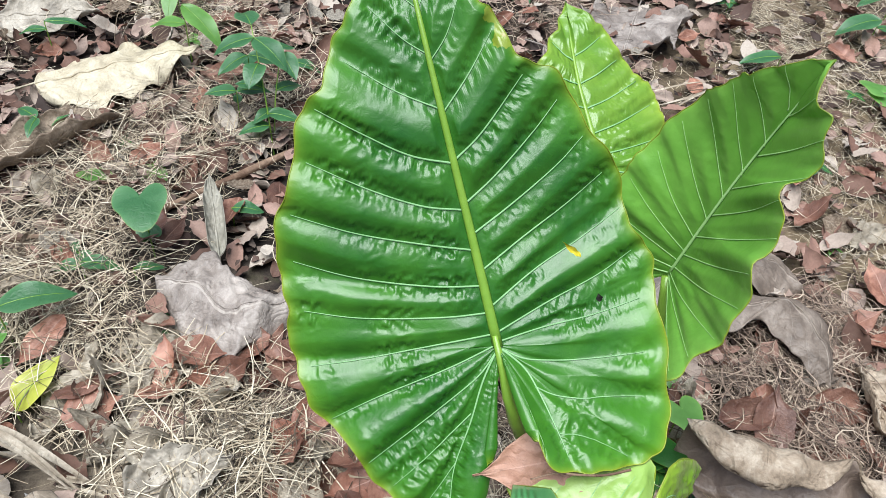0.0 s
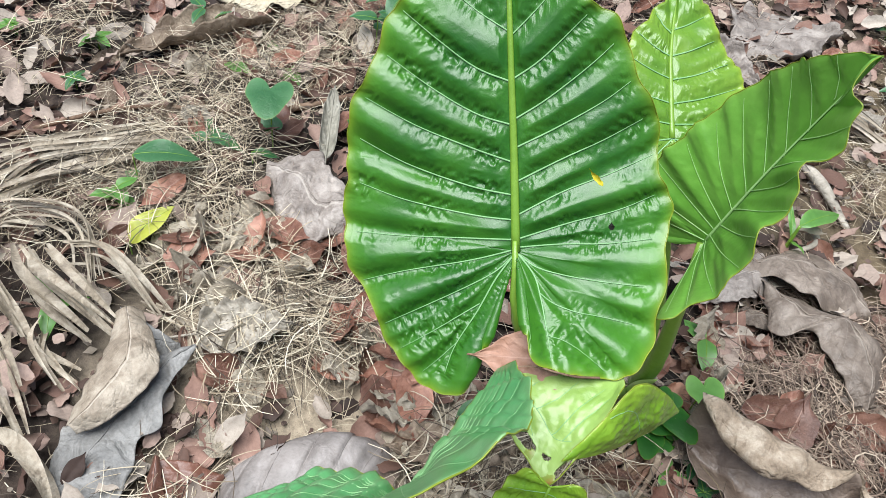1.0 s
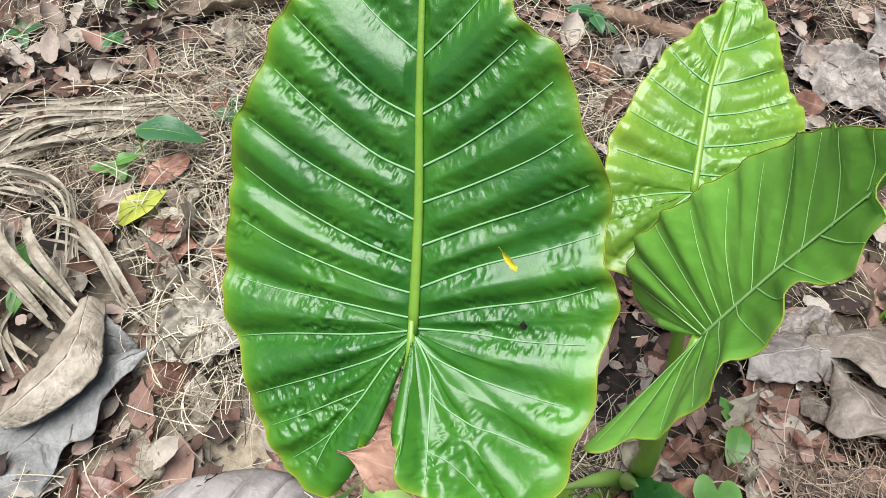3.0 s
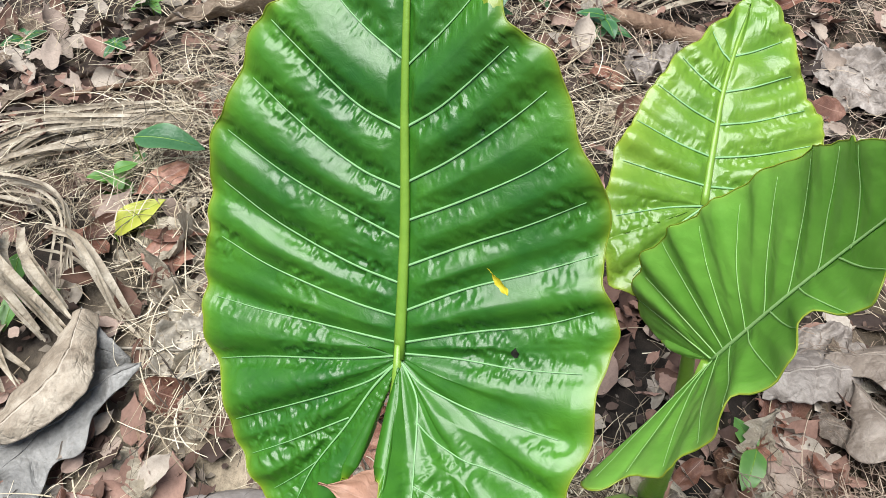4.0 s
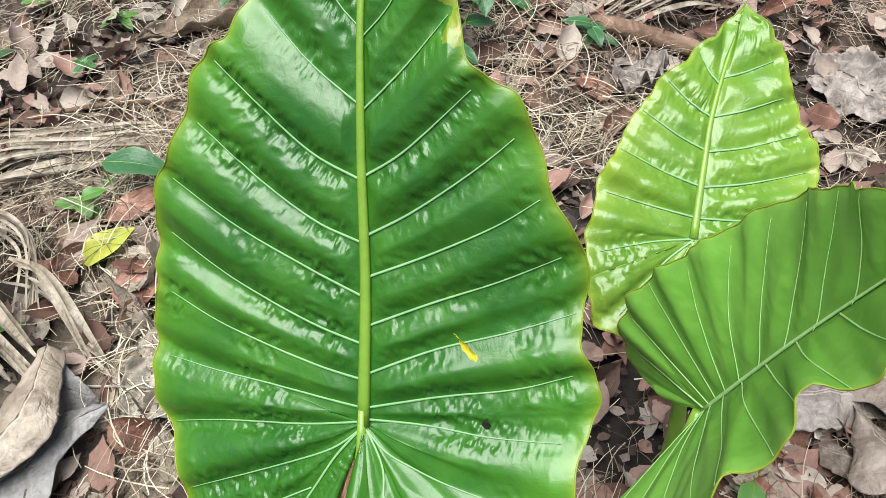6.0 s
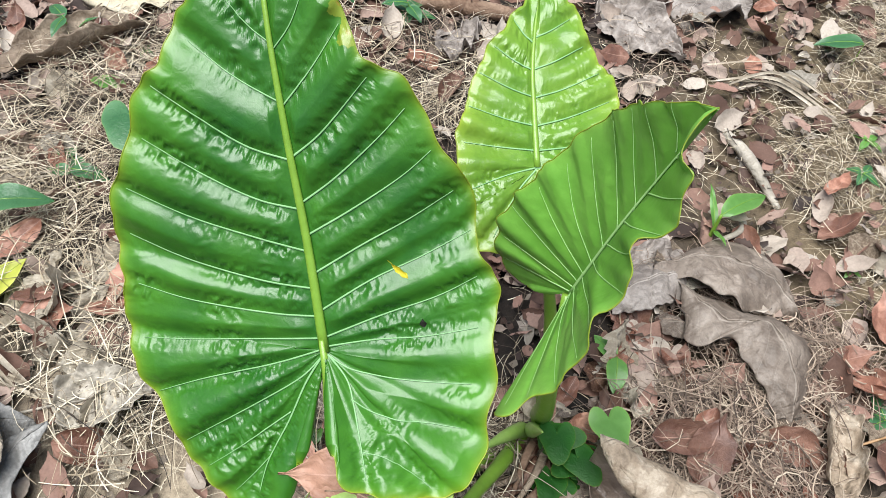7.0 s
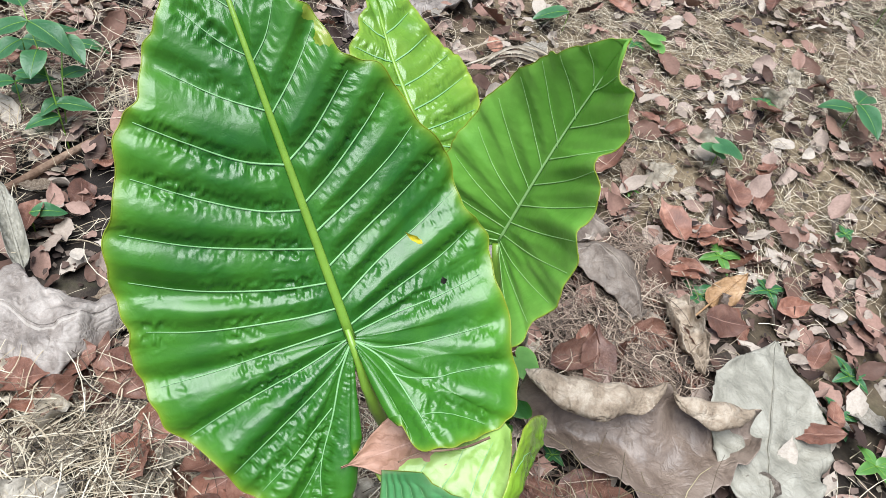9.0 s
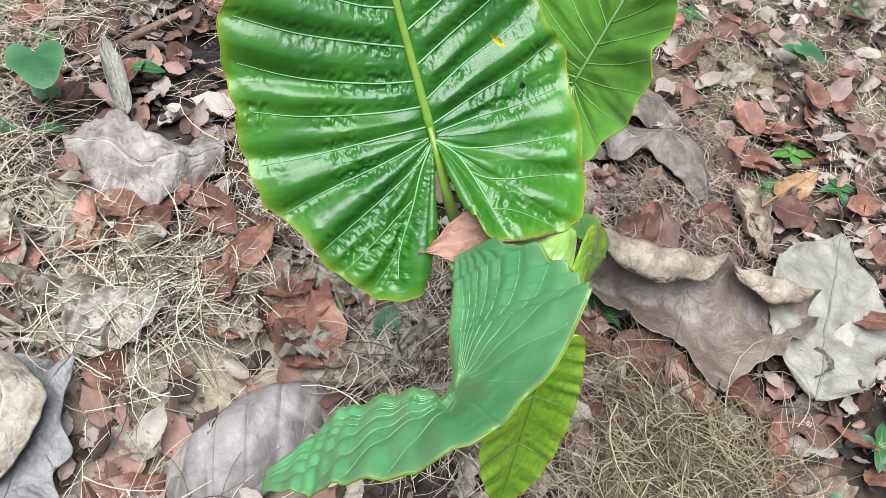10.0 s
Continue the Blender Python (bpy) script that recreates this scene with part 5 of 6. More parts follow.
weed(-0.69, 0.75, 0.10, [(1, 120, 18, 0.06, 0.04), (1, 300, 15, 0.065, 0.04), (0.8, 30, 25, 0.03, 0.02)], M_WEED, "thin seedling with two broad leaves", 6)
weed(-0.59, 0.70, 0.22, [(1, 40, 8, 0.085, 0.05), (0.97, 130, 5, 0.08, 0.05), (0.97, 250, 0, 0.09, 0.055), (0.85, 320, 10, 0.08, 0.045), (0.8, 190, 10, 0.07, 0.045), (0.6, 90, 15, 0.06, 0.04), (0.45, 280, 12, 0.065, 0.042), (0.35, 130, 15, 0.06, 0.04)], M_WEED, "young sapling with bare stem and pointed leaves", 7, lean=(-0.09, 0.12))
weed(-0.60, 0.72, 0.17, [(1, 70, 8, 0.07, 0.045), (1, 230, 5, 0.07, 0.045), (0.7, 330, 10, 0.06, 0.04), (0.5, 150, 10, 0.05, 0.035)], M_WEED, "young sapling with bare stem and pointed leaves", 37, lean=(-0.02, 0.10))
weed(-0.90, 0.92, 0.16, [(1, 250, -5, 0.12, 0.055), (0.8, 100, 10, 0.08, 0.045)], M_WEED2, "young sapling with long green leaves", 8)
weed(-0.77, 0.30, 0.035, [(1, 70, 8, 0.05, 0.035), (1, 250, 10, 0.045, 0.03)], M_WEED, "two-leaved green seedling in straw", 9)
weed(-0.57, 0.485, 0.05, [(1, 290, 12, 0.055, 0.035), (0.8, 110, 20, 0.03, 0.02)], M_WEED, "two-leaved green seedling beside a stick", 10)
weed(-0.66, 0.30, 0.03, [(1, 300, 12, 0.05, 0.022)], M_WEED, "single green leaf in straw", 11)
weed(-0.55, 0.20, 0.03, [(1, 200, 15, 0.05, 0.04), (1, 20, 15, 0.04, 0.03)], M_WEED, "dark green weed among dead leaves", 12)
weed(-1.02, 0.55, 0.07, [(1, 70, 15, 0.06, 0.03), (1, 200, 20, 0.055, 0.025), (0.6, 330, 40, 0.06, 0.015)], M_WEED, "seedling with drooping pointed leaves", 13)
weed(-1.20, 0.83, 0.10, [(1, 300, 10, 0.08, 0.03), (0.9, 110, 10, 0.06, 0.03)], M_WEED, "seedling with long pointed leaves", 14)
weed(-0.67, 0.96, 0.05, [(1, 280, 5, 0.07, 0.035)], M_WEED, "single pointed green leaf on a stem", 15)
weed(-0.48, 1.0, 0.06, [(0.5 + 0.5 * ((k * 3) % 7) / 6, 20 + 55 * k, 6 + 8 * (k % 3), 0.045 + 0.006 * (k % 3), 0.032) for k in range(8)], M_WEED, "leafy green seedling beside a branch", 16)
weed(0.74, 0.95, 0.08, [(1, 250, 0, 0.07, 0.07), (0.9, 80, 15, 0.055, 0.05)], M_WEED, "broad-leaved green weed on clay", 17, True)
weed(1.14, 1.20, 0.10, [(1, 200, 5, 0.10, 0.07), (1, 320, 10, 0.10, 0.06), (0.9, 80, 10, 0.08, 0.055)], M_WEED, "broad-leaved green weed on clay", 18)
weed(1.46, 1.82, 0.10, [(1, 200, 5, 0.11, 0.08), (1, 60, 10, 0.10, 0.06)], M_WEED2, "broad-leaved green weed on clay", 19)
weed(0.67, -0.035, 0.03, [(1, 160, 4, 0.08, 0.05)], M_WEED, "glossy oval leaf of a small weed", 20)
weed(0.73, 1.86, 0.12, [(1, 120, 5, 0.11, 0.06), (0.8, 300, 10, 0.09, 0.05)], M_WEED, "broad-leaved green weed on clay", 21)
weed(-0.01, 0.09, 0.06, [(1, 170, -15, 0.07, 0.04), (0.6, 60, 20, 0.045, 0.03)], M_WEED, "green leaf sprouting under the plant", 22)
weed(-0.10, 0.10, 0.035, [(1, 190, 20, 0.03, 0.02)], M_WEED2, "tiny seedling in straw", 23)
weed(-0.44, 0.02, 0.03, [(1, 100, 15, 0.035, 0.028)], M_WEED2, "tiny seedling beside dead leaves", 24)
weed(-0.66, -0.16, 0.05, [(1, 60, 10, 0.07, 0.04), (0.8, 220, 10, 0.06, 0.03), (0.6, 330, 20, 0.05, 0.02)], M_WEED2, "fresh green weed among palm strips", 25)
weed(0.262, 0.288, 0.095, [(1, 215, 12, 0.070, 0.062)], M_WEED2, "bright heart-shaped leaf of a creeping weed", 26, True)
weed(0.205, 0.235, 0.085, [(1, 205, 14, 0.062, 0.06), (0.9, 300, 20, 0.058, 0.05), (0.8, 60, 15, 0.055, 0.05), (0.6, 250, 24, 0.055, 0.05)], M_HEART, "creeping weed with dark heart-shaped leaves", 27, True)
weed(0.245, 0.225, 0.07, [(1, 240, 14, 0.060, 0.06), (0.9, 150, 20, 0.055, 0.05), (0.8, 330, 14, 0.055, 0.05), (0.5, 200, 26, 0.05, 0.05)], M_HEART, "creeping weed with dark heart-shaped leaves", 28, True)
weed(0.225, 0.185, 0.05, [(1, 190, 18, 0.055, 0.05), (0.9, 280, 16, 0.05, 0.05), (0.7, 110, 20, 0.045, 0.05)], M_HEART, "creeping weed with dark heart-shaped leaves", 38, True)
weed(0.235, 0.42, 0.05, [(1, 200, 12, 0.06, 0.035), (0.9, 60, 18, 0.05, 0.03)], M_WEED2, "green weed shaded by the plant", 29)
weed(0.293, 0.772, 0.075, [(1, 332, 12, 0.12, 0.042), (0.6, 30, 45, 0.08, 0.014), (0.5, 210, 50, 0.06, 0.012)], M_WEED2, "young green shoot with one narrow leaf", 30, stem_r=0.004)

weed(-0.77, 0.55, 0.035, [(1, 60, 10, 0.035, 0.024), (1, 240, 12, 0.04, 0.026), (0.8, 150, 15, 0.03, 0.02)], M_WEED2, "small fresh green seedling beside a dead leaf", 41)
weed(-1.02, 1.08, 0.13, [(1, 200, 0, 0.12, 0.045), (0.9, 300, 5, 0.10, 0.045), (0.7, 90, 10, 0.08, 0.04)], M_WEED2, "young sapling with long pointed green leaves", 42)
weed(-0.73, 0.88, 0.10, [(1, 150, 5, 0.075, 0.045), (1, 280, 8, 0.07, 0.042), (0.8, 30, 12, 0.06, 0.035)], M_WEED, "thin seedling with pointed blue-green leaves", 43)
weed(0.43, 1.46, 0.06, [(1, 110, 8, 0.10, 0.05)], M_WEED, "single blue-green leaf on a short stem", 44)
weed(0.69, 1.75, 0.08, [(1, 120, 5, 0.12, 0.07), (0.8, 280, 10, 0.07, 0.04)], M_WEED, "broad-leaved green weed on clay", 45)
weed(0.67, 1.42, 0.06, [(1, 60, 8, 0.07, 0.05), (0.9, 200, 10, 0.06, 0.04)], M_WEED2, "round-leaved green weed in straw", 46, True)
weed(-0.74, 0.27, 0.05, [(1, 290, 8, 0.065, 0.034), (0.9, 110, 14, 0.05, 0.03)], M_WEED, "two-leaved dark green seedling in straw", 47)


# ---- dry palm strips ----
def palm_frond(x0, y0, runs, label, seed):
    """Dry strips laid along given runs: (points, half width, how many, how far they stray)."""
    ob = thing("palm_frond", Matrix.Translation((x0, y0, 0.0)), label, "palm frond")
    rnd = random.Random(seed)
    for run, wide, count, stray in runs:
        for k in range(count):
            w = wide * rnd.uniform(0.6, 1.25)
            j0, j1, rise = (rnd.uniform(-stray, stray), rnd.uniform(-stray, stray)), (rnd.uniform(-stray, stray), rnd.uniform(-stray, stray)), rnd.uniform(0.45, 1.25)
            m = len(run) - 1
            pts = [(p[0] + j0[0] * (1 - q / m) + j1[0] * q / m, p[1] + j0[1] * (1 - q / m) + j1[1] * q / m, p[2] * rise) for q, p in enumerate(run)]
            line = spline(pts, 22)
            turn, phase = rnd.uniform(0.4, 1.3), rnd.uniform(0, 6.28)
            vs, fs, uv = [], [], []
            for i, p in enumerate(line):
                t = Vector(line[min(i + 1, 21)] - line[max(i - 1, 0)]).normalized()
                n = Vector((-t.y, t.x, 0)).normalized()
                ww = w * (0.30 + math.sin(math.pi * (i + 1) / 23) * 0.8)
                tw = turn * math.sin(i * 0.17 + phase)
                c = Vector((p[0] - x0, p[1] - y0, p[2] + ww * 0.5 + ground_h(p[0], p[1])))
                for sgn, lift in ((-1, 0.35), (-0.5, 0.05), (0, 0.0), (0.5, 0.05), (1, 0.35)):
                    q = c + n * (sgn * ww * math.cos(tw)) + Vector((0, 0, sgn * ww * math.sin(tw) * 0.8 + ww * lift))
                    vs.append(tuple(q))
                    uv.append((i / 21, 0.5 + sgn * 0.5))
            for i in range(21):
                fs += [(i * 5 + e, i * 5 + e + 1, i * 5 + e + 6, i * 5 + e + 5) for e in range(4)]
            part("strip", (vs, fs, uv), M_FROND, ob)


RUNS = [([(-0.96, -0.13, 0.03), (-0.903, 0.026, 0.06), (-0.758, 0.237, 0.03)], 0.0045, 12, 0.05), ([(-0.92, -0.16, 0.03), (-0.879, -0.026, 0.05), (-0.795, 0.171, 0.03)], 0.005, 10, 0.05),
        ([(-1.038, -0.057, 0.03), (-0.900, 0.085, 0.05), (-0.785, 0.290, 0.03)], 0.004, 9, 0.05), ([(-0.978, -0.094, 0.03), (-0.956, 0.028, 0.05), (-0.861, 0.185, 0.03)], 0.005, 7, 0.05),
        ([(-0.879, -0.136, 0.04), (-0.839, -0.076, 0.07), (-0.723, -0.048, 0.08), (-0.640, -0.110, 0.04)], 0.003, 9, 0.022), ([(-0.807, -0.193, 0.03), (-0.842, -0.118, 0.05), (-0.801, -0.058, 0.04)], 0.004, 4, 0.02),
        ([(-0.776, -0.162, 0.07), (-0.731, -0.204, 0.09), (-0.633, -0.228, 0.04)], 0.0085, 4, 0.012), ([(-0.742, -0.138, 0.08), (-0.670, -0.178, 0.09), (-0.571, -0.177, 0.05)], 0.0085, 4, 0.012),
        ([(-0.732, -0.129, 0.08), (-0.648, -0.157, 0.10), (-0.537, -0.145, 0.05)], 0.008, 4, 0.012), ([(-0.719, -0.116, 0.07), (-0.644, -0.128, 0.09), (-0.557, -0.119, 0.05)], 0.007, 3, 0.012),
        ([(-0.705, -0.094, 0.05), (-0.623, -0.067, 0.07), (-0.499, -0.071, 0.03)], 0.005, 6, 0.02), ([(-0.553, -0.066, 0.04), (-0.464, -0.061, 0.05), (-0.408, -0.099, 0.03)], 0.003, 4, 0.02),
        ([(-0.560, -0.365, 0.03), (-0.491, -0.351, 0.05), (-0.414, -0.369, 0.05), (-0.348, -0.411, 0.02)], 0.011, 2, 0.008), ([(-0.43, -0.455, 0.03), (-0.374, -0.385, 0.03), (-0.313, -0.340, 0.02)], 0.006, 4, 0.015),
        ([(-0.70, -0.26, 0.03), (-0.60, -0.29, 0.05), (-0.51, -0.33, 0.03)], 0.006, 6, 0.03), ([(-0.66, -0.19, 0.03), (-0.60, -0.23, 0.05), (-0.52, -0.24, 0.03)], 0.006, 5, 0.03)]
palm_frond(-0.80, -0.02, RUNS, "collapsed dry palm frond in pale curling strips", 4)
SHEAVES = [([(-0.53, 1.07, 0.03), (-0.50, 1.20, 0.05), (-0.46, 1.36, 0.02)], 0.005, 9, 0.03), ([(-0.47, 1.12, 0.03), (-0.42, 1.24, 0.06), (-0.37, 1.35, 0.02)], 0.005, 9, 0.03), ([(0.16, 1.20, 0.02), (0.28, 1.24, 0.05), (0.42, 1.22, 0.02)], 0.004, 8, 0.03)]
palm_frond(-0.46, 1.2, SHEAVES, "bundle of dry brown palm strips behind a branch", 14)


# ---- fallen red-brown leaves ----
def reaches(x, y, rnd):
    """Thins the litter out with distance, so that it ends raggedly."""
    d = 1.0 - math.hypot((x - 0.05) / 2.5, (y - 0.95) / 2.3) + 0.35 * noise.noise(Vector((x * 1.1, y * 1.1, 7.0)))
    return rnd.random() < 3.0 * d


def density(x, y):
    """How thickly the small dead leaves lie."""
    d = 0.45 + 0.9 * noise.noise(Vector((x * 2.3, y * 2.3, 4.0)))
    if x > 0.35:
        d += 0.45 if 0.30 < y < 0.85 else -0.22
    if x < -0.5:
        d += 0.40 if y > 0.5 else 0.1
    if -0.62 < x < -0.2 and -0.2 < y < 0.05:
        d -= 0.35
    if abs(x) < 0.5 and y > 1.0:
        d -= 0.25
    return d


def small_leaves():
    rnd = random.Random(11)
    kinds = []
    for k in range(12):
        data = dry_leaf_mesh(1.0, rnd.uniform(0.46, 0.66), 200 + k, (rnd.uniform(-0.6, 1.1), rnd.uniform(-0.6, 1.1)), rnd.uniform(-0.7, 1.1), rnd.uniform(-0.5, 0.5), 0.04, 0.05, fold=rnd.uniform(0, 0.35), res=(13, 9), point=0.85, blunt=0.8)
        kinds.append(data)
    labels = ("reddish brown fallen leaf, dry and slightly curled", "tan fallen leaf, dry and crumpled", "pale bleached fallen leaf, crumpled and brittle")
    meshes = {}
    for k, data in enumerate(kinds):
        for mat in (M_RED, M_TAN, M_PALE):
            ob = part("fallen_leaf", data, mat, None)
            meshes[k, mat.name] = ob.data
            bpy.data.objects.remove(ob)
    spots = [(-0.935, 0.57), (-0.794, 0.57), (-0.641, 0.393), (-0.678, 0.379), (-0.492, 0.135), (-0.461, 0.168), (-0.379, 0.222), (-0.581, 0.059), (-0.693, 0.107), (-0.269, 0.088),
             (0.398, 0.366), (0.372, 0.346), (0.564, 0.62), (0.6, 0.581), (0.471, 0.987), (0.534, 0.436), (-0.166, 0.076), (-0.408, 0.199), (0.611, 0.734), (0.673, 0.718), (0.609, 0.613),
             (0.835, 1.188), (0.925, 1.188), (0.514, 0.428), (0.409, 0.353), (0.568, 0.612), (0.672, 0.48), (0.757, 0.842), (0.839, 0.859), (0.284, 0.103), (0.404, 0.097), (-0.281, 0.84), (-0.14, 0.03), (-0.19, 0.04), (-0.23, 0.03), (0.36, 0.05), (0.33, 0.0), (0.46, 0.04), (0.366, 0.108), (0.404, 0.073), (0.534, 0.088), (0.506, 0.068), (0.556, 0.052), (0.705, 0.03), (0.777, 0.265), (0.569, 0.001), (0.296, 0.11),
             (-0.476, 0.094), (-0.439, 0.137), (-0.397, 0.158), (-0.345, 0.208), (-0.314, 0.193), (-0.247, 0.148), (-0.229, 0.194), (-0.258, 0.07), (-0.154, 0.05), (-0.111, 0.048), (-0.14, 0.0), (-0.129, 0.092), (-0.358, -0.09), (-0.554, 0.033), (-0.097, -0.027)]
    hand = len(spots)
    while len(spots) < 290:
        x, y = rnd.uniform(-1.5, 1.4), rnd.uniform(-0.35, 1.8)
        if -0.62 < x < 0.1 and y < 0.12:
            continue
        if rnd.random() < density(x, y) and math.hypot(x - 0.47, y - 0.17) > 0.17 and math.hypot(x + 0.18, y + 0.11) > 0.13:
            spots.append((x, y))
    for i, (x, y) in enumerate(spots):
        mat = M_RED if i < hand or rnd.random() < 0.66 else M_TAN
        if i >= hand and rnd.random() < 0.12:
            mat = M_PALE
        s = rnd.uniform(0.085, 0.115) if i < hand else rnd.uniform(0.065, 0.105)
        ob = tagged(new("fallen_leaf", meshes[rnd.randrange(12), mat.name]), labels[(M_RED, M_TAN, M_PALE).index(mat)], "dead leaf", "small fallen leaves")
        m = pose(x, y, ground_h(x, y) + (rnd.uniform(0.036, 0.050) if i < hand else rnd.uniform(0.020, 0.042)), rnd.uniform(-28, 28), rnd.uniform(-36, 36), rnd.uniform(0, 360))
        ob.matrix_world = m @ Matrix.Translation((0, -s / 2, 0)) @ Matrix.Diagonal((s * rnd.uniform(0.75, 1.2), s, s, 1))
    # the farther and deeper ones, too many to count
    vs, fs, off = [], [], 0
    made = 0
    while made < 6800:
        x, y = (rnd.uniform(-1.7, 1.8), rnd.uniform(-0.5, 2.2)) if made < 5900 else (rnd.uniform(-2.5, 2.7), rnd.uniform(-1.4, 3.3))
        if not reaches(x, y, rnd) or rnd.random() > density(x, y) * 0.8 + 0.25:
            continue
        made += 1
        data = kinds[rnd.randrange(12)]
        s = rnd.uniform(0.024, 0.088)
        m = np.array(pose(x, y, ground_h(x, y) + rnd.uniform(0.002, 0.034), rnd.uniform(-32, 32), rnd.uniform(-38, 38), rnd.uniform(0, 360)))
        pts = np.array(data[0]) * s
        vs.append(pts @ m[:3, :3].T + m[:3, 3])
        fs.append(np.array(data[1]) + off)
        off += len(pts)
    vs, fs = np.concatenate(vs), np.concatenate(fs).tolist()
    tagged(part("leaf_litter", (vs, fs), M_LITTER, None), "layer of broken brown dead leaves on soil", "leaf litter", kind="stuff")


small_leaves()


BROAD = ((0.47, 0.17, 0.17), (0.70, 0.27, 0.13), (-0.50, 0.31, 0.13), (-0.18, -0.11, 0.15), (-1.06, 0.84, 0.15), (0.06, 1.46, 0.14), (-0.44, -0.16, 0.09), (-0.54, -0.12, 0.08))


def covered(x, y):
    """True where a broad leaf lies on top."""
    return any((x - a) ** 2 + (y - b) ** 2 < r * r for a, b, r in BROAD)


def leaf_scraps():
    """Crumpled scraps of pale dry leaves, thickest on the bare clay in front."""
    rnd = random.Random(23)
    shapes, brown = [], []
    for k in range(10):
        ob = part("leaf_scrap", dry_leaf_mesh(1.0, rnd.uniform(0.5, 0.8), 400 + k, (rnd.uniform(-1.6, 1.8), rnd.uniform(-1.2, 1.8)), rnd.uniform(-1.2, 1.4), rnd.uniform(-1.0, 1.0), 0.13, 0.09, fold=rnd.uniform(0, 0.4), res=(19, 13), point=0.4, blunt=0.75), M_SCRAP, None)
        shapes.append(ob.data)
        dull = ob.data.copy()
        dull.materials[0] = (M_FOLD, M_SHEATH, M_BROWN, M_TAN, M_RED)[k % 5]
        brown.append(dull)
        bpy.data.objects.remove(ob)
    for i in range(255):
        if i >= 165:
            x, y = rnd.uniform(0.20, 0.75), rnd.uniform(-0.10, 0.66)
        elif i < 115:
            x, y = rnd.uniform(-0.62, 0.10), rnd.uniform(-0.20, 0.16)
        elif i < 145:
            x, y = rnd.uniform(0.0, 0.30), rnd.uniform(-0.16, 0.10)
        else:
            x, y = rnd.uniform(-1.3, 1.2), rnd.uniform(-0.1, 1.6)
        if math.hypot(x + 0.44, y + 0.16) < 0.10 or math.hypot(x + 0.54, y + 0.12) < 0.10 or math.hypot(x + 0.19, y + 0.12) < 0.12 or (i >= 165 and covered(x, y)):
            continue
        s = rnd.uniform(0.05, 0.12)
        dull = i >= 165 and i % 5
        ob = tagged(new("leaf_scrap", (brown if dull else shapes)[rnd.randrange(10)]), "crumpled grey-brown scrap of a dead leaf" if dull else "crumpled cream scrap of a dead leaf on clay", "dead leaf", "dull leaf scraps" if dull else "pale leaf scraps")
        m = pose(x, y, ground_h(x, y) + rnd.uniform(0.016, 0.040), rnd.uniform(-40, 40), rnd.uniform(-45, 45), rnd.uniform(0, 360))
        ob.matrix_world = m @ Matrix.Translation((0, -s / 2, 0)) @ Matrix.Diagonal((s, s, s, 1))


leaf_scraps()


# ---- straw, crumbs and roots ----
def strands(name, count, mat, label, category, length, width, seed, region, lift=0.02, curl=0.5):
    rnd = random.Random(seed)
    vs, fs = [], []
    made = 0
    while made < count:
        x, y = rnd.uniform(region[0], region[1]), rnd.uniform(region[2], region[3])
        if not reaches(x, y, rnd) or rnd.random() > 0.34 + 1.5 * noise.noise(Vector((x * 3.1, y * 3.1, seed))) or (covered(x, y) and rnd.random() < 0.95):
            continue
        made += 1
        L, w = rnd.uniform(*length), rnd.uniform(*width)
        th = rnd.uniform(0, 2 * math.pi) + 0.8 * noise.noise(Vector((x * 1.5, y * 1.5, 9)))
        k = rnd.uniform(-curl, curl) * 2
        z0, up = rnd.uniform(0.001, lift), rnd.uniform(-0.15, 0.25)
        arch = rnd.uniform(0, 0.10) * L
        px, py = x, y
        off = len(vs)
        n = 6
        for i in range(n):
            t = i / (n - 1)
            a = th + k * t
            z = ground_h(px, py) + max(0.001, z0 + up * lift * t + arch * math.sin(math.pi * t))
            ww = w * (1 - 0.55 * t) / 2
            nx, ny = -math.sin(a) * ww, math.cos(a) * ww
            vs += [(px + nx, py + ny, z), (px, py, z + ww * 0.9), (px - nx, py - ny, z)]
            px, py = px + math.cos(a) * L / (n - 1), py + math.sin(a) * L / (n - 1)
        for i in range(n - 1):
            b = off + 3 * i
            fs += [(b, b + 1, b + 4, b + 3), (b + 1, b + 2, b + 5, b + 4)]
    tagged(part(name, (vs, fs), mat, None), label, category, kind="stuff")


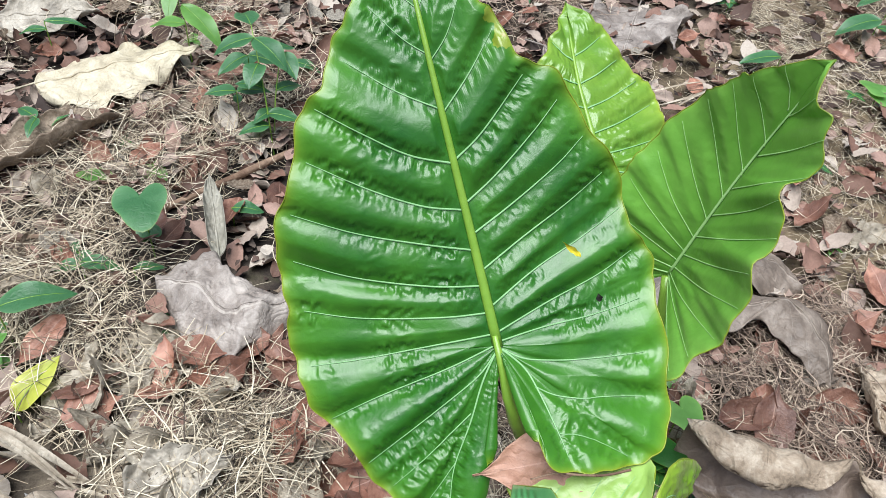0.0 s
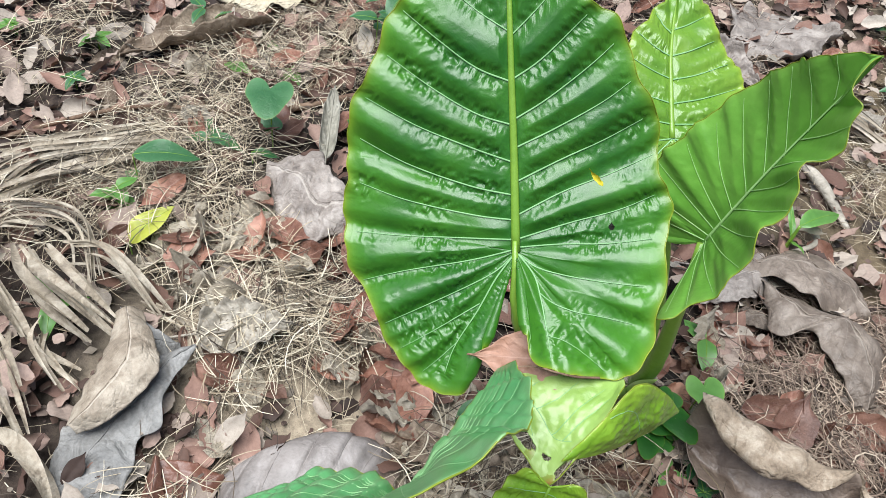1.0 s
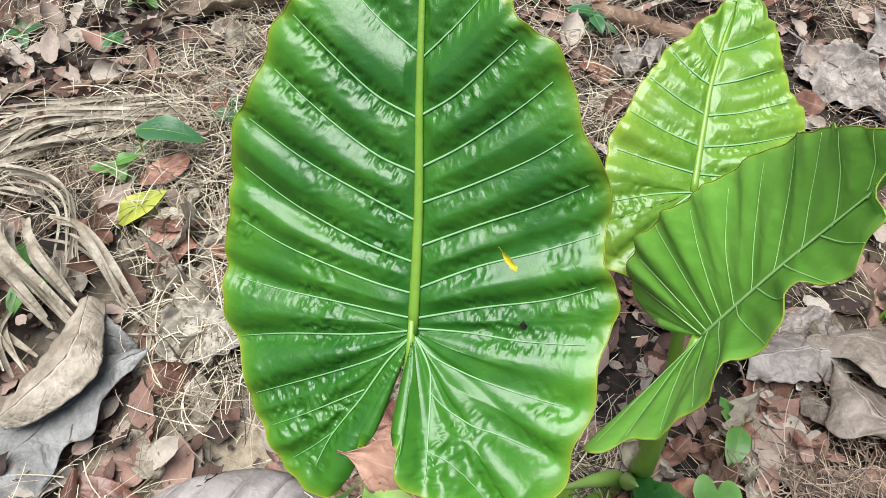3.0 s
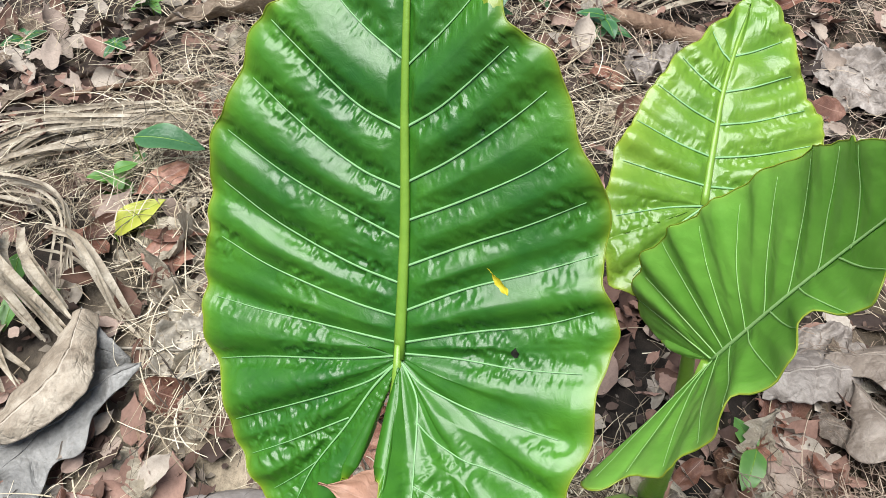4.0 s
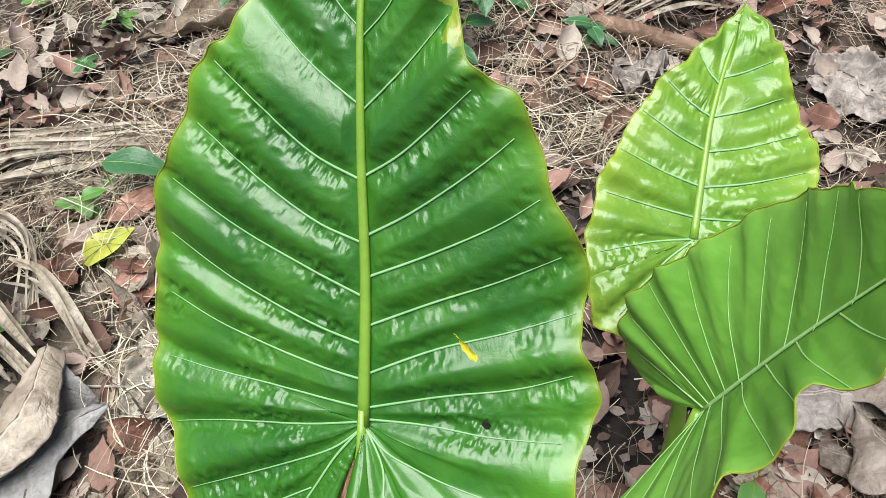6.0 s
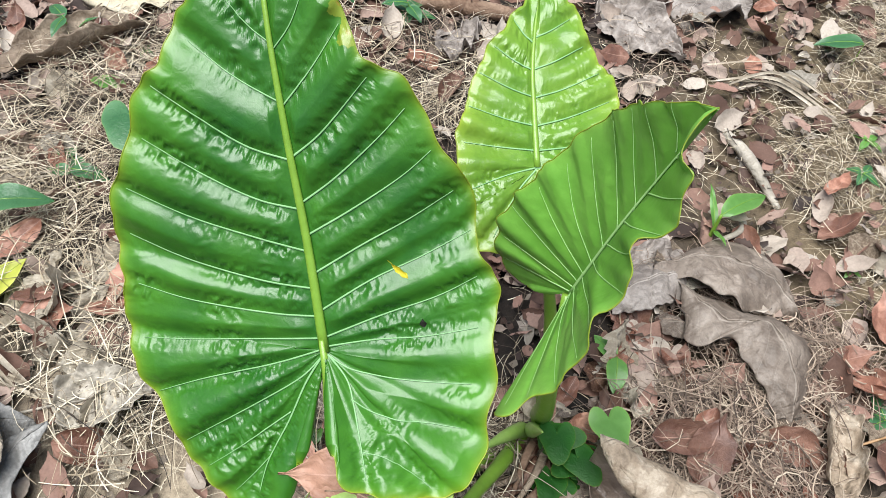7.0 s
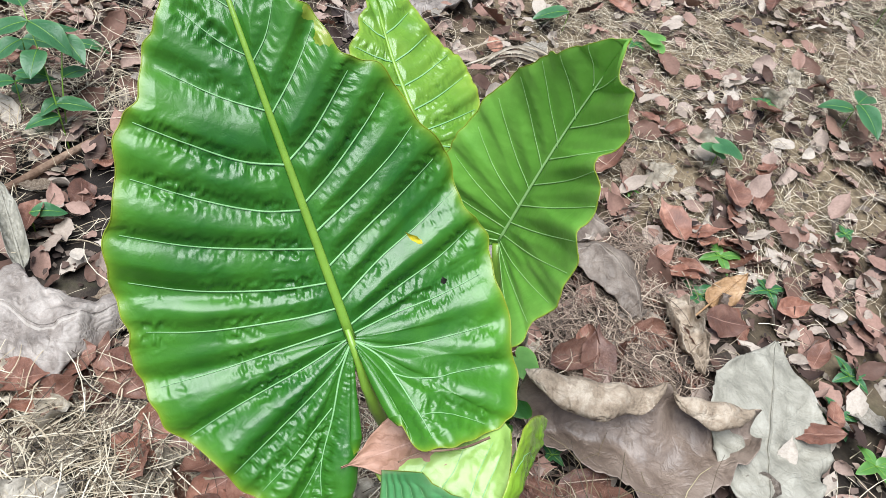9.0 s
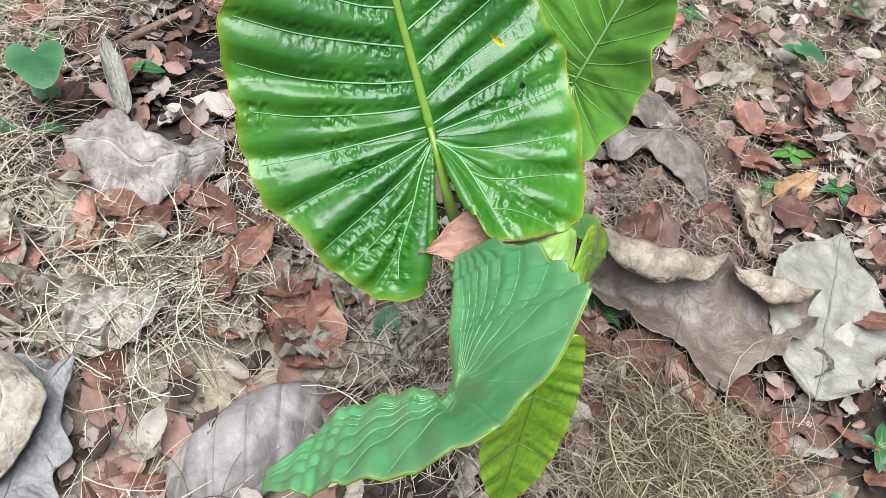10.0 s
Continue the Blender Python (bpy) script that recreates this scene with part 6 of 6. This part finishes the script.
strands("straw", 10500, M_STRAW, "tangled dry straw and grass stems", "straw", (0.02, 0.10), (0.0005, 0.0021), 5, (-2.1, 2.2, -0.8, 2.7), 0.030, 0.6)
strands("straw", 9500, M_STRAW, "dense pale dry grass beside dead leaves", "straw", (0.02, 0.14), (0.0005, 0.0022), 6, (-1.3, -0.15, -0.40, 1.15), 0.058, 0.8)
strands("straw", 8500, M_STRAW, "short broken straw on dry clay", "straw", (0.02, 0.09), (0.0005, 0.0020), 12, (0.35, 1.9, 0.75, 2.4), 0.026, 0.6)
strands("straw", 5500, M_STRAW, "thin dry grass over bare clay", "straw", (0.02, 0.11), (0.0005, 0.0018), 31, (0.30, 1.7, 0.60, 2.0), 0.030, 0.8)
strands("straw", 2600, M_STRAW, "pale dry grass between crumpled leaf scraps", "straw", (0.03, 0.13), (0.0006, 0.0024), 33, (-0.45, 0.16, -0.14, 0.24), 0.060, 0.8)
strands("roots", 4600, M_ROOT, "tangle of fine brown dry roots", "roots", (0.04, 0.13), (0.0008, 0.0030), 7, (0.18, 0.62, -0.2, 0.66), 0.05, 1.5)
strands("dry_grass_tangle", 1100, M_NEST, "nest-like tangle of fine dry grass", "straw", (0.08, 0.22), (0.0009, 0.0026), 9, (0.24, 0.56, -0.24, 0.06), 0.085, 2.2)
strands("roots", 900, M_ROOT, "tangle of fine brown dry roots", "roots", (0.04, 0.14), (0.001, 0.003), 8, (-0.5, 0.1, 0.9, 1.7), 0.04, 1.2)


def crumbs():
    rnd = random.Random(15)
    vs, fs = [], []
    for _ in range(26000):
        x, y = rnd.uniform(-2.2, 2.3), rnd.uniform(-1.0, 2.9)
        if not reaches(x, y, rnd):
            continue
        s = rnd.uniform(0.003, 0.018) * rnd.uniform(0.5, 1)
        m = pose(x, y, ground_h(x, y) + rnd.uniform(0.001, 0.022), rnd.uniform(-35, 35), rnd.uniform(-35, 35), rnd.uniform(0, 360))
        off = len(vs)
        k = rnd.randrange(4, 7)
        vs += [tuple(m @ Vector((0, 0, s * 0.2)))] + [tuple(m @ Vector((s * math.cos(6.28 * i / k) * rnd.uniform(0.5, 1.1), s * 0.7 * math.sin(6.28 * i / k) * rnd.uniform(0.5, 1.1), s * rnd.uniform(-0.15, 0.25)))) for i in range(k)]
        fs += [(off, off + 1 + i, off + 1 + (i + 1) % k) for i in range(k)]
    tagged(part("leaf_crumbs", (vs, fs), M_CRUMB, None), "crumbs of broken dead leaves and bark", "leaf litter", kind="stuff")


crumbs()
